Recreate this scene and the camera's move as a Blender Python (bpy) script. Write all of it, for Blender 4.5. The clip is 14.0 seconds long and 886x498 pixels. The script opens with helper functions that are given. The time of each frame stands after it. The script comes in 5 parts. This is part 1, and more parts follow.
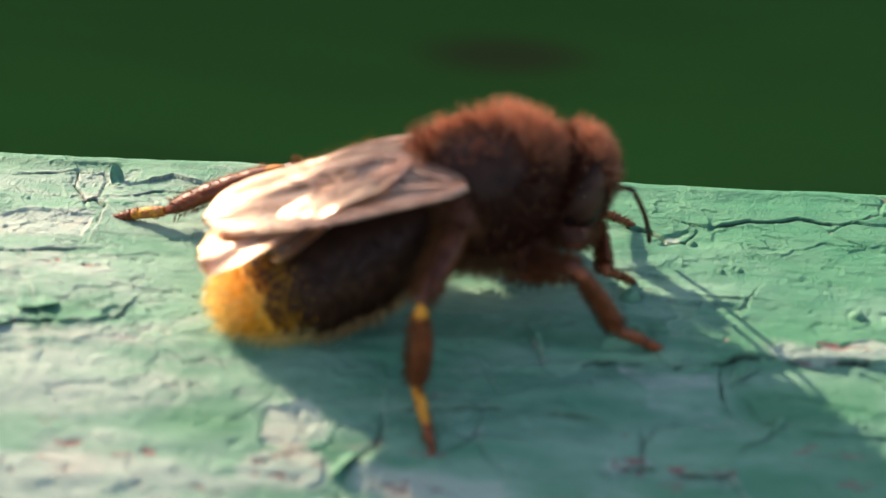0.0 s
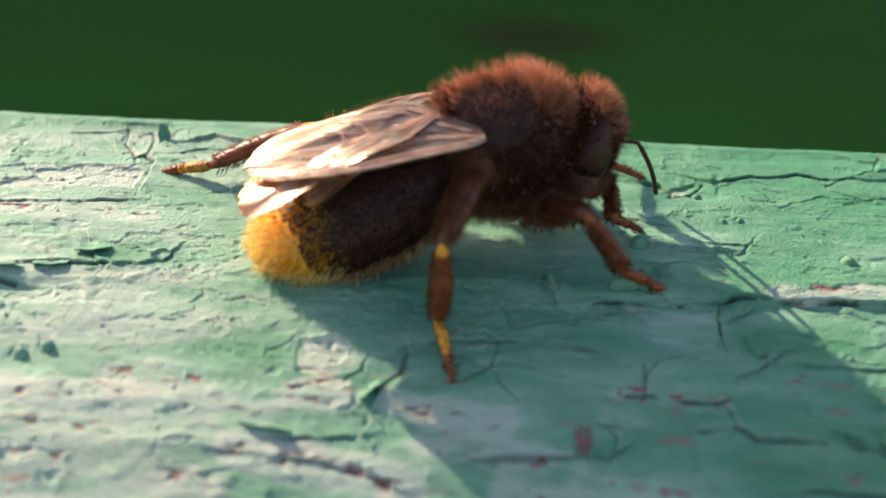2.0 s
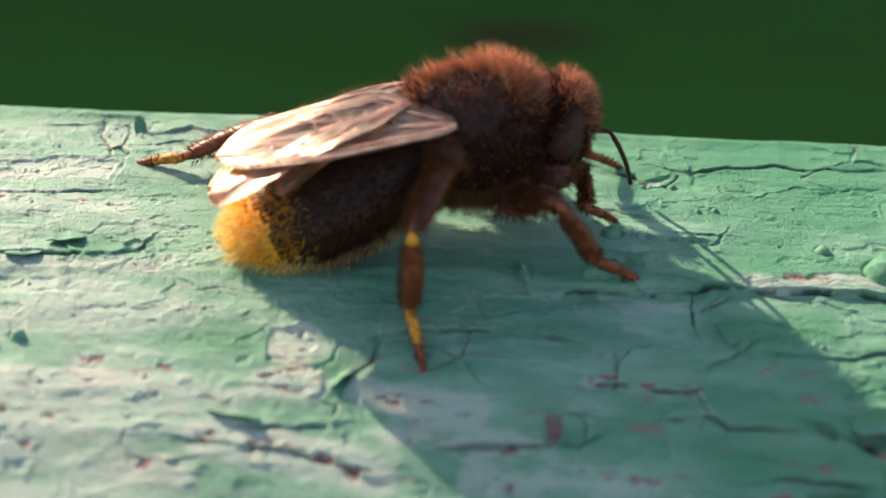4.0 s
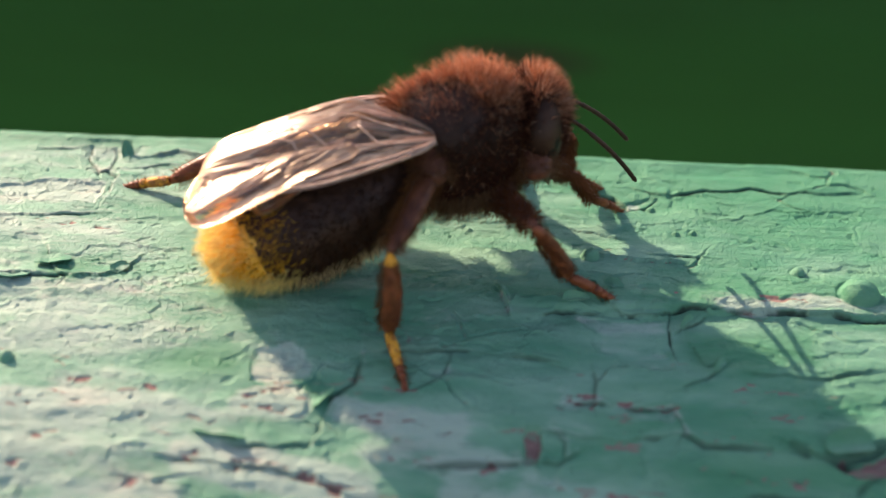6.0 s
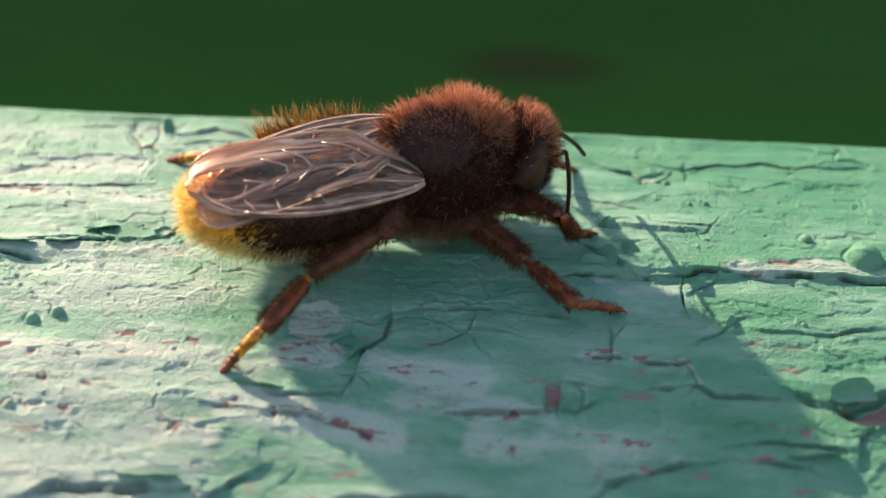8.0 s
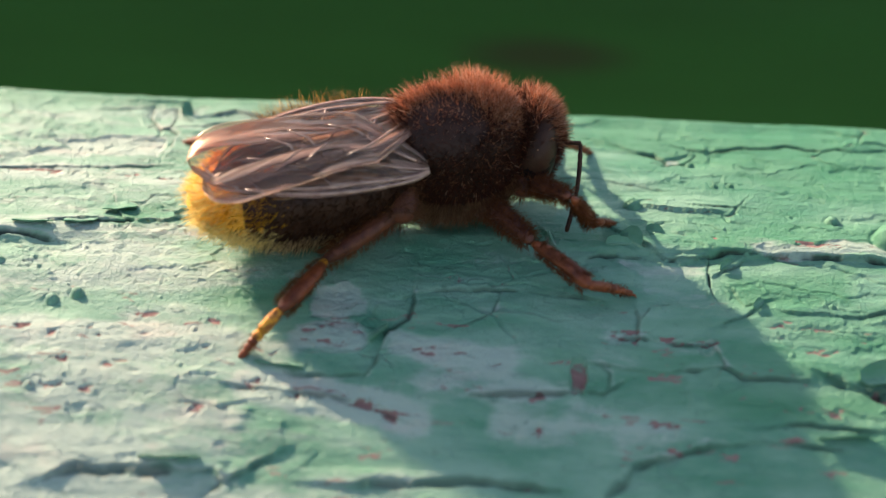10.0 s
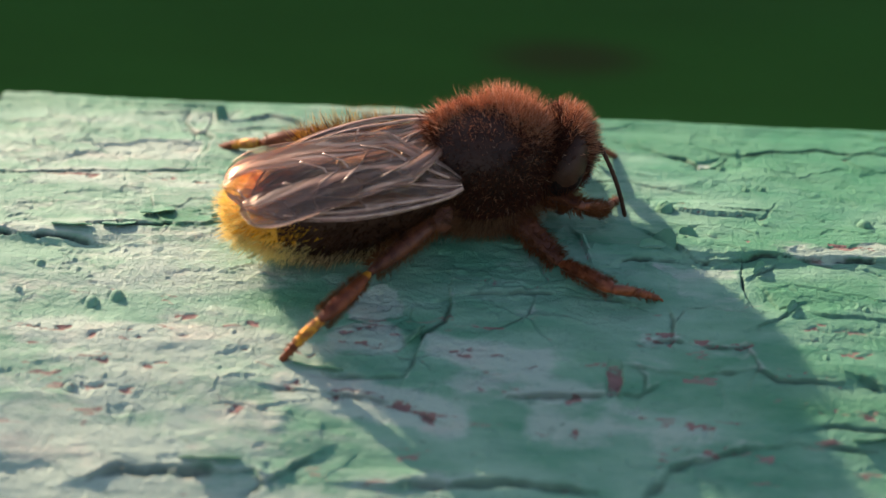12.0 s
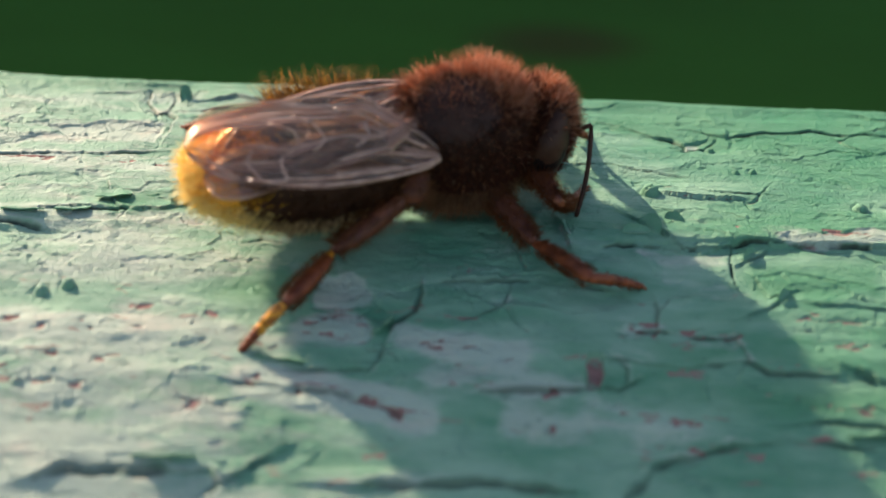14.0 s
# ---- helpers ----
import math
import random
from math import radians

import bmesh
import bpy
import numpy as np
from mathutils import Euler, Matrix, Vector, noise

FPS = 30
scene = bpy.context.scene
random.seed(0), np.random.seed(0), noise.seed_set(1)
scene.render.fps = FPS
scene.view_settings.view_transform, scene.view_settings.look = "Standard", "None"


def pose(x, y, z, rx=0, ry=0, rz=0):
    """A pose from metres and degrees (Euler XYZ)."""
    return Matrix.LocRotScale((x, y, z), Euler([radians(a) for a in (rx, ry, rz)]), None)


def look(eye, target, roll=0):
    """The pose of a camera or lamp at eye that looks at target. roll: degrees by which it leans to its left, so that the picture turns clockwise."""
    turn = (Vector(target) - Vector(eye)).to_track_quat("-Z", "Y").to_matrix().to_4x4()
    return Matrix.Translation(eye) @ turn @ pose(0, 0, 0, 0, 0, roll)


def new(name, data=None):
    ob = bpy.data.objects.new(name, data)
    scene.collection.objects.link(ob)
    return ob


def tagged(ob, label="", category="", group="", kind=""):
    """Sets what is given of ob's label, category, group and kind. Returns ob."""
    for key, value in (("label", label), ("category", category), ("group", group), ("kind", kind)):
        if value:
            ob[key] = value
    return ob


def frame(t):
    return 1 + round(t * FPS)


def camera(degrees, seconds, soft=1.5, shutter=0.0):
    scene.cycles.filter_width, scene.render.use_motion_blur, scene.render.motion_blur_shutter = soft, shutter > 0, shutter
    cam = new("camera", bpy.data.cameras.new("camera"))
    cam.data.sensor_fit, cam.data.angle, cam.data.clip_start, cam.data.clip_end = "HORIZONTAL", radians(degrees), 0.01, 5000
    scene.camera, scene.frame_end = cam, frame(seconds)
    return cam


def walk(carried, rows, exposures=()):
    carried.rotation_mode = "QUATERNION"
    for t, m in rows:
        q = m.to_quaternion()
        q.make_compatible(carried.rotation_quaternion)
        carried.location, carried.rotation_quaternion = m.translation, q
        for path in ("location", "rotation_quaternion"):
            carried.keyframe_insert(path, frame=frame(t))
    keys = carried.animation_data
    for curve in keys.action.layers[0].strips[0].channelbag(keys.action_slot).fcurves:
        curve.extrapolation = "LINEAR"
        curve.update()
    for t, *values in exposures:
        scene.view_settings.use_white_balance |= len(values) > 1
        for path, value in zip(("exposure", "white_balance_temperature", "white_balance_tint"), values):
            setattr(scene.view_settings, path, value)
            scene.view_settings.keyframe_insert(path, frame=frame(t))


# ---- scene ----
# A bee of about 16 mm on a weathered, green-painted board. Lengths below are in millimetres unless they end in _m.
MM = 0.001


def aimed(x, y, z, yaw, pitch, roll):
    """A camera pose from millimetres and degrees: yaw to the left of +y, pitch up, roll as in look()."""
    a, b = radians(yaw), radians(pitch)
    eye = Vector((x, y, z)) * MM
    ahead = Vector((-math.sin(a) * math.cos(b), math.cos(a) * math.cos(b), math.sin(b)))
    return look(eye, eye + ahead, roll)


cam = camera(34, 14.0, 1.4)
cam.data.dof.use_dof, cam.data.dof.focus_distance, cam.data.dof.aperture_fstop = True, 0.0580, 40.0
walk(cam, [
    (0.0, aimed(-2.40, -42.25, 31.77, -1.43, -35.51, 2.84)),
    (0.5, aimed(-2.23, -43.95, 31.71, -1.28, -35.49, 2.80)),
    (1.0, aimed(-2.24, -45.50, 32.31, -0.93, -35.80, 2.62)),
    (1.5, aimed(-2.05, -47.01, 32.87, -0.27, -35.84, 2.21)),
    (2.0, aimed(-1.80, -46.86, 32.95, 0.37, -35.79, 1.86)),
    (2.2, aimed(-2.12, -46.88, 32.73, 0.46, -35.92, 1.79)),
    (4.3, aimed(-0.35, -47.15, 32.41, 0.47, -35.40, 1.71)),
    (4.5, aimed(-0.17, -47.12, 33.15, 0.23, -35.29, 1.84)),
    (5.0, aimed(0.00, -46.62, 32.64, 0.00, -35.00, 2.00)),
    (5.5, aimed(-0.19, -46.48, 32.12, 0.21, -35.01, 1.85)),
    (6.0, aimed(-0.29, -47.93, 32.93, 0.10, -34.61, 1.93)),
    (6.5, aimed(0.05, -49.05, 33.02, 0.28, -34.18, 1.85)),
    (7.0, aimed(-0.33, -49.43, 32.52, 0.32, -33.77, 1.78)),
    (7.5, aimed(-0.03, -50.25, 32.85, 0.53, -33.54, 1.70)),
    (8.0, aimed(-0.30, -51.96, 32.75, 1.22, -33.62, 1.38)),
    (8.2, aimed(-0.34, -51.86, 32.48, 1.27, -33.73, 1.34)),
    (10.3, aimed(-1.20, -51.81, 31.82, 1.43, -33.67, 1.30)),
    (10.5, aimed(-1.26, -51.70, 32.04, 1.45, -33.56, 1.28)),
    (11.0, aimed(-1.25, -52.04, 31.79, 1.50, -33.56, 1.28)),
    (11.5, aimed(-1.47, -52.38, 31.99, 1.87, -33.67, 1.05)),
    (12.0, aimed(-1.93, -52.25, 32.14, 2.02, -33.64, 0.99)),
    (12.5, aimed(-1.57, -51.73, 32.18, 2.08, -33.46, 0.93)),
    (13.0, aimed(-1.24, -51.66, 31.90, 1.90, -33.44, 1.04)),
    (13.5, aimed(-0.75, -51.10, 31.08, 1.68, -33.54, 1.16)),
    (14.0, aimed(-1.06, -49.71, 30.16, 1.87, -33.92, 1.02)),
], [(0.0, 1.30), (5.0, 1.26), (8.0, 1.36), (11.0, 1.34), (11.5, 1.16), (12.5, 1.10), (14.0, 1.13)])

# ---- light ----
SUN_FROM = Vector((-0.63, 0.63, 0.45)).normalized()
world = bpy.data.worlds.new("sky")
scene.world = world
world.use_nodes = True
sky = world.node_tree.nodes.new("ShaderNodeTexSky")
sky.sky_type, sky.sun_disc = "NISHITA", False
sky.sun_elevation = math.asin(SUN_FROM.z)
sky.sun_rotation = math.atan2(SUN_FROM.x, SUN_FROM.y)
world.node_tree.links.new(sky.outputs[0], world.node_tree.nodes["Background"].inputs[0])
world.node_tree.nodes["Background"].inputs[1].default_value = 0.128
sun = new("sun", bpy.data.lights.new("sun", "SUN"))
sun.data.energy, sun.data.angle = 4.5, radians(0.5)
sun.data.color = (1.0, 0.85, 0.68)
sun.matrix_world = look(SUN_FROM, (0, 0, 0))
scene.view_settings.use_white_balance = True
scene.view_settings.white_balance_temperature, scene.view_settings.white_balance_tint = 7350, 22


# ---- materials ----
class Nodes:
    """A short way to write node materials."""

    def __init__(self, name):
        self.m = bpy.data.materials.new(name)
        self.m.use_nodes = True
        self.t = self.m.node_tree
        self.b = self.t.nodes["Principled BSDF"]
        self.out = self.t.nodes["Material Output"]

    def add(self, kind, **links):
        n = self.t.nodes.new(kind)
        for key, value in links.items():
            slot = int(key[1:]) if key[0] == "i" and key[1:].isdigit() else key.replace("_", " ")
            self.put(n.inputs[slot], value)
        return n

    def put(self, socket, value):
        if isinstance(value, bpy.types.NodeSocket):
            self.t.links.new(value, socket)
        elif isinstance(value, tuple) and len(value) == 3 and socket.type == "RGBA":
            socket.default_value = (*value, 1)
        else:
            socket.default_value = value

    def coords(self, sx=1.0, sy=1.0, sz=1.0):
        """Object coordinates in millimetres, stretched."""
        c = self.add("ShaderNodeTexCoord").outputs["Object"]
        return self.add("ShaderNodeMapping", Vector=c, Scale=(1000 * sx, 1000 * sy, 1000 * sz)).outputs[0]

    def noise(self, where, scale, detail=4.0, rough=0.55):
        return self.add("ShaderNodeTexNoise", Vector=where, Scale=scale, Detail=detail, Roughness=rough).outputs["Fac"]

    def ramp(self, fac, lo, hi, a=0.0, b=1.0):
        n = self.add("ShaderNodeMapRange", Value=fac, From_Min=lo, From_Max=hi, To_Min=a, To_Max=b)
        n.interpolation_type = "SMOOTHSTEP"
        return n.outputs[0]

    def mix(self, fac, a, b):
        n = self.t.nodes.new("ShaderNodeMix")
        n.data_type = "RGBA"
        self.put(n.inputs[0], fac)
        self.put(n.inputs[6], a)
        self.put(n.inputs[7], b)
        return n.outputs[2]

    def math(self, op, a, b=0.0):
        n = self.t.nodes.new("ShaderNodeMath")
        n.operation = op
        self.put(n.inputs[0], a)
        self.put(n.inputs[1], b)
        return n.outputs[0]

    def attr(self, name, colour=False):
        n = self.t.nodes.new("ShaderNodeAttribute")
        n.attribute_name = name
        return n.outputs["Color" if colour else "Fac"]

    def bump(self, height, dist, strength=1.0):
        n = self.add("ShaderNodeBump", Height=height, Distance=dist * MM, Strength=strength)
        self.put(self.b.inputs["Normal"], n.outputs[0])

    def finish(self, **inputs):
        for key, value in inputs.items():
            self.put(self.b.inputs[key.replace("_", " ")], value)
        return self.m


def weathered_paint():
    n = Nodes("weathered_green_paint")
    long_way, even = n.coords(0.35, 1, 1), n.coords()
    tone = n.noise(long_way, 0.55, 5, 0.6)
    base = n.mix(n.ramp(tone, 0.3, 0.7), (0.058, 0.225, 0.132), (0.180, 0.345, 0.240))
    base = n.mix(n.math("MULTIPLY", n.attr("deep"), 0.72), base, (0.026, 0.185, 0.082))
    chalk = n.noise(n.coords(0.35, 1, 1), 1.5, 7, 0.75)
    pale = n.ramp(n.math("ADD", n.attr("pale"), n.math("MULTIPLY", n.math("SUBTRACT", chalk, 0.5), 1.3)), 0.25, 0.85)
    base = n.mix(n.math("MULTIPLY", pale, 0.72), base, n.mix(n.ramp(n.noise(n.coords(0.4, 1, 1), 0.7, 5, 0.65), 0.50, 0.72), (0.330, 0.410, 0.340), (0.450, 0.425, 0.360)))
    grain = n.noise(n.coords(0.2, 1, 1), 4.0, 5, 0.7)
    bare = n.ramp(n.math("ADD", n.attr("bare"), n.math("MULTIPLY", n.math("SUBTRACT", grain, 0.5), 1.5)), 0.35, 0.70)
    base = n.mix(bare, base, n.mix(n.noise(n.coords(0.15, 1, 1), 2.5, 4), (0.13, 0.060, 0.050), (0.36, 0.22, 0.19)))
    # shade down in the splits, painted as a green-black tone
    base = n.mix(n.math("MULTIPLY", n.attr("crack_dark"), 0.93), base, (0.014, 0.028, 0.018))
    fine = n.noise(even, 7.0, 6, 0.7)
    base = n.mix(n.ramp(n.noise(n.coords(0.7, 1, 1), 2.6, 6, 0.72), 0.58, 0.72, 0.0, 0.5), base, (0.035, 0.095, 0.062))
    n.bump(n.math("ADD", fine, n.math("MULTIPLY", n.noise(n.coords(0.6, 1, 1), 2.2, 5, 0.65), 1.6)), 0.062, 1.0)
    rough = n.math("ADD", n.ramp(tone, 0.3, 0.7, 0.50, 0.62), n.math("MULTIPLY", bare, 0.30))
    return n.finish(Base_Color=base, Roughness=rough, Specular_IOR_Level=0.24)


def shaded_paint():
    n = Nodes("dark_green_gloss_paint")
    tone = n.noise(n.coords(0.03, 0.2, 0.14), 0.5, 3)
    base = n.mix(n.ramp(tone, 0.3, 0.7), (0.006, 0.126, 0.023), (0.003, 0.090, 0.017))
    n.bump(n.noise(n.coords(0.05, 0.5, 0.5), 0.5, 2), 0.4, 0.3)
    # an old brown stain, longer than high
    spot = n.add("ShaderNodeMapping", Vector=n.coords(), Location=(-5.0 / 9, 0, 27.5 / 2.2), Scale=(1 / 9, 0, 1 / 2.2)).outputs[0]
    far = n.add("ShaderNodeVectorMath", i0=spot)
    far.operation = "LENGTH"
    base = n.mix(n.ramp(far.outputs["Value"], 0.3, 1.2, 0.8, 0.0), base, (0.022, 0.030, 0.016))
    return n.finish(Base_Color=base, Roughness=0.5)


def bare_wood():
    n = Nodes("weathered_softwood")
    g = n.noise(n.coords(0.05, 1, 1), 1.5, 6)
    n.bump(g, 0.1)
    return n.finish(Base_Color=n.mix(g, (0.10, 0.06, 0.04), (0.28, 0.19, 0.13)), Roughness=0.8)


def turf():
    n = Nodes("grass_and_soil")
    c = n.add("ShaderNodeTexCoord").outputs["Object"]
    g = n.noise(c, 6.0, 6)
    return n.finish(Base_Color=n.mix(n.ramp(g, 0.3, 0.7), (0.05, 0.08, 0.02), (0.09, 0.12, 0.035)), Roughness=0.9)


def chitin(name, dark, light, rough, spec=0.5, scale=2.0):
    n = Nodes(name)
    g = n.noise(n.coords(), scale, 4)
    n.bump(n.noise(n.coords(), scale * 6, 3), 0.02, 0.6)
    return n.finish(Base_Color=n.mix(n.ramp(g, 0.35, 0.65), dark, light), Roughness=rough, Specular_IOR_Level=spec)


def hair():
    n = Nodes("bee_hair")
    col = n.attr("tint", True)
    n.finish(Base_Color=col, Roughness=0.5, Specular_IOR_Level=0.22)
    back = n.add("ShaderNodeBsdfTranslucent", Color=col)
    both = n.add("ShaderNodeMixShader", i0=0.58, i1=n.b.outputs[0], i2=back.outputs[0])
    n.t.links.new(both.outputs[0], n.out.inputs[0])
    return n.m


def membrane():
    n = Nodes("wing_membrane")
    # pleats fan out from the root: long along the wing, narrow across it
    fan = n.add("ShaderNodeCombineXYZ", X=n.attr("lengthwise"), Y=n.attr("across")).outputs[0]
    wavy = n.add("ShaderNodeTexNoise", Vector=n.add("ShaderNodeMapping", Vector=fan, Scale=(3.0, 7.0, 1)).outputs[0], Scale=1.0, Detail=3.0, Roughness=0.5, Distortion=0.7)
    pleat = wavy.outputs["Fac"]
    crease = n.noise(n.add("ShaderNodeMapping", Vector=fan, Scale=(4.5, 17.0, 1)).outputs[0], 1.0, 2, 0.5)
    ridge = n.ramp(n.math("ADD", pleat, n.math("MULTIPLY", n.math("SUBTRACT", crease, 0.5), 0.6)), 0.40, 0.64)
    calm = n.ramp(n.attr("lengthwise"), 0.35, 0.75, 1.0, 0.22)
    n.bump(n.math("MULTIPLY", n.math("ADD", pleat, n.math("MULTIPLY", crease, 0.4)), calm), 0.42, 0.9)
    # pale ridges over dark furrows: sun glints on the pleats, painted into the colour
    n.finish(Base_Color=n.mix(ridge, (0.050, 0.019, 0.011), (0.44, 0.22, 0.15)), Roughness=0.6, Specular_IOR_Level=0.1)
    clear = n.add("ShaderNodeBsdfTransparent", Color=(0.96, 0.86, 0.75))
    film = n.add("ShaderNodeMixShader", i0=n.math("SUBTRACT", 0.96, n.math("MULTIPLY", n.math("MULTIPLY", ridge, n.ramp(n.attr("lengthwise"), 0.5, 0.95, 1.0, 0.55)), 0.40)), i1=n.b.outputs[0], i2=clear.outputs[0])
    graze = n.add("ShaderNodeFresnel", IOR=1.7)
    sheen = n.add("ShaderNodeBsdfGlossy", Color=(1.0, 0.80, 0.64), Roughness=0.28, Normal=n.b.inputs["Normal"].links[0].from_socket)
    both = n.add("ShaderNodeMixShader", i0=graze.outputs[0], i1=film.outputs[0], i2=sheen.outputs[0])
    n.t.links.new(both.outputs[0], n.out.inputs[0])
    return n.m


def pollen():
    n = Nodes("pollen_dusted_leg")
    g = n.noise(n.coords(), 3.0, 4)
    n.bump(n.noise(n.coords(), 9.0, 3), 0.08)
    return n.finish(Base_Color=n.mix(n.ramp(g, 0.42, 0.58), (0.32, 0.10, 0.015), (0.66, 0.28, 0.015)), Roughness=0.6)


PAINT, BACK_PAINT, WOOD, TURF = weathered_paint(), shaded_paint(), bare_wood(), turf()
HAIR, WING, POLLEN = hair(), membrane(), pollen()
BLACK = chitin("black_chitin", (0.028, 0.012, 0.007), (0.048, 0.021, 0.012), 0.42, 0.15)
BROWN = chitin("red_brown_leg_chitin", (0.12, 0.026, 0.008), (0.23, 0.056, 0.016), 0.42, 0.32)
DARK_LEG = chitin("dark_brown_leg_chitin", (0.075, 0.021, 0.010), (0.15, 0.045, 0.019), 0.5, 0.3)
SHOULDER = chitin("glossy_brown_black_chitin", (0.024, 0.011, 0.007), (0.042, 0.018, 0.011), 0.48, 0.16)
AMBER = chitin("amber_tail_cuticle", (0.60, 0.28, 0.025), (0.82, 0.44, 0.055), 0.5)
EYE = chitin("compound_eye", (0.007, 0.005, 0.005), (0.012, 0.006, 0.005), 0.35, 0.10, 6.0)
KNEE = chitin("orange_knee_cuticle", (0.42, 0.14, 0.014), (0.64, 0.27, 0.02), 0.5, 0.3)
VEIN = chitin("wing_vein", (0.30, 0.17, 0.115), (0.48, 0.31, 0.22), 0.3, 0.6)


# ---- shaping helpers ----
def mesh_of(name, verts, faces, mat, smooth=True, tint=None):
    """A mesh from millimetres. mat: one material, or a list with the faces' slots as the last item."""
    me = bpy.data.meshes.new(name)
    me.from_pydata((np.asarray(verts, float) * MM).tolist(), [], faces if isinstance(faces, list) else faces.tolist())
    slots = None
    if isinstance(mat, tuple):
        mat, slots = mat
    for m in mat if isinstance(mat, list) else [mat]:
        me.materials.append(m)
    if slots is not None:
        me.polygons.foreach_set("material_index", np.asarray(slots, np.int32))
    me.polygons.foreach_set("use_smooth", np.full(len(me.polygons), smooth))
    if tint is not None:
        a = me.color_attributes.new("tint", "FLOAT_COLOR", "POINT")
        a.data.foreach_set("color", np.c_[tint, np.ones(len(tint))].ravel())
    me.update()
    return me


def part(name, me, parent=None, label="", m=None):
    ob = new(name, me)
    if parent:
        ob.parent = parent
    if m is not None:
        ob.matrix_basis = m
    return tagged(ob, label) if label else ob


TABLE = np.random.RandomState(7).rand(256, 256)


def lattice(x, y, seed=0):
    """Smooth noise in 0..1 on a unit lattice."""
    x, y = x + seed * 17.3, y + seed * 9.7
    i, j = np.floor(x).astype(int), np.floor(y).astype(int)
    u, v = x - i, y - j
    u, v = u * u * (3 - 2 * u), v * v * (3 - 2 * v)
    t = lambda a, b: TABLE[(i + a) % 256, (j + b) % 256]
    return (t(0, 0) * (1 - u) + t(1, 0) * u) * (1 - v) + (t(0, 1) * (1 - u) + t(1, 1) * u) * v


def cloud(x, y, seed=0, octaves=4, fall=0.5):
    s, a = 0, 0
    for k in range(octaves):
        s, a = s + lattice(x * 2**k, y * 2**k, seed + k) * fall**k, a + fall**k
    return s / a


def ease(x, lo, hi):
    u = np.clip((x - lo) / (hi - lo), 0, 1)
    return u * u * (3 - 2 * u)


def profile(y):
    """The board's cross-section: flat on top, rounded down towards the front."""
    return -0.016 * np.clip(-1 - y, 0, None) ** 2


# ---- the board: a fine sheet of cracked paint over a timber core ----
X0, X1, Y0, Y1, STEP = -25.0, 24.0, -18.0, 9.4, 0.055
GX, GY = np.meshgrid(np.arange(X0, X1, STEP), np.arange(Y0, Y1, STEP))
GZ = profile(GY)
BARE, PALE, DEEP, CRACK_DARK = (np.zeros_like(GX) for _ in range(4))
WARP = 0.35 * (cloud(GX * 0.9, GY * 0.9, 3) - 0.5), 0.35 * (cloud(GX * 0.9, GY * 0.9, 5) - 0.5)


def window(pts, margin):
    xs, ys = [p[0] for p in pts], [p[1] for p in pts]
    i0, i1 = np.clip([int((min(ys) - margin - Y0) / STEP), int((max(ys) + margin - Y0) / STEP) + 2], 0, GX.shape[0])
    j0, j1 = np.clip([int((min(xs) - margin - X0) / STEP), int((max(xs) + margin - X0) / STEP) + 2], 0, GX.shape[1])
    return np.s_[i0:i1, j0:j1]


def along(pts, w):
    """Distance to a wavering line, and on which side."""
    x, y = GX[w] + WARP[0][w], GY[w] + WARP[1][w]
    best, side = np.full(x.shape, 1e9), np.zeros(x.shape)
    for (ax, ay), (bx, by) in zip(pts, pts[1:]):
        dx, dy = bx - ax, by - ay
        k = np.clip(((x - ax) * dx + (y - ay) * dy) / (dx * dx + dy * dy), 0, 1)
        d = np.hypot(x - ax - k * dx, y - ay - k * dy)
        s = np.sign(dx * (y - ay) - dy * (x - ax))
        side = np.where(d < best, s, side)
        best = np.minimum(best, d)
    return best, side


def crack(width, depth, pts, lip=0.13):
    w = window(pts, 1.6)
    d, s = along(pts, w)
    worn = float(np.mean([q[1] for q in pts])) < -5.5
    width, depth, lip = (1.3 * width, 0.8 * depth, 0.35 * lip) if worn else (1.15 * width, 1.15 * depth, lip)
    width = 0.62 * width * (0.15 + 1.5 * cloud(GX[w] * 0.9, GY[w] * 0.9, 11, 2) ** 1.4)
    depth = depth * ease(cloud(GX[w] * 0.6, GY[w] * 0.6, 13, 2), 0.2, 0.55)
    cut = 1 - ease(d, width * 0.5, width * 1.3)
    GZ[w] += lip * (np.exp(-np.clip(d - width, 0, None) / 0.3) * 0.6 + np.exp(-d / 0.9) * 0.6) * (0.5 + 0.5 * s) * (1 - ease(d, 0.9, 1.55)) - depth * cut
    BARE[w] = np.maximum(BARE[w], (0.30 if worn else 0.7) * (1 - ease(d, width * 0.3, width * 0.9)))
    PALE[w] += (0.0 if worn else 0.25) * np.exp(-((d - width * 1.8) / 0.09) ** 2)


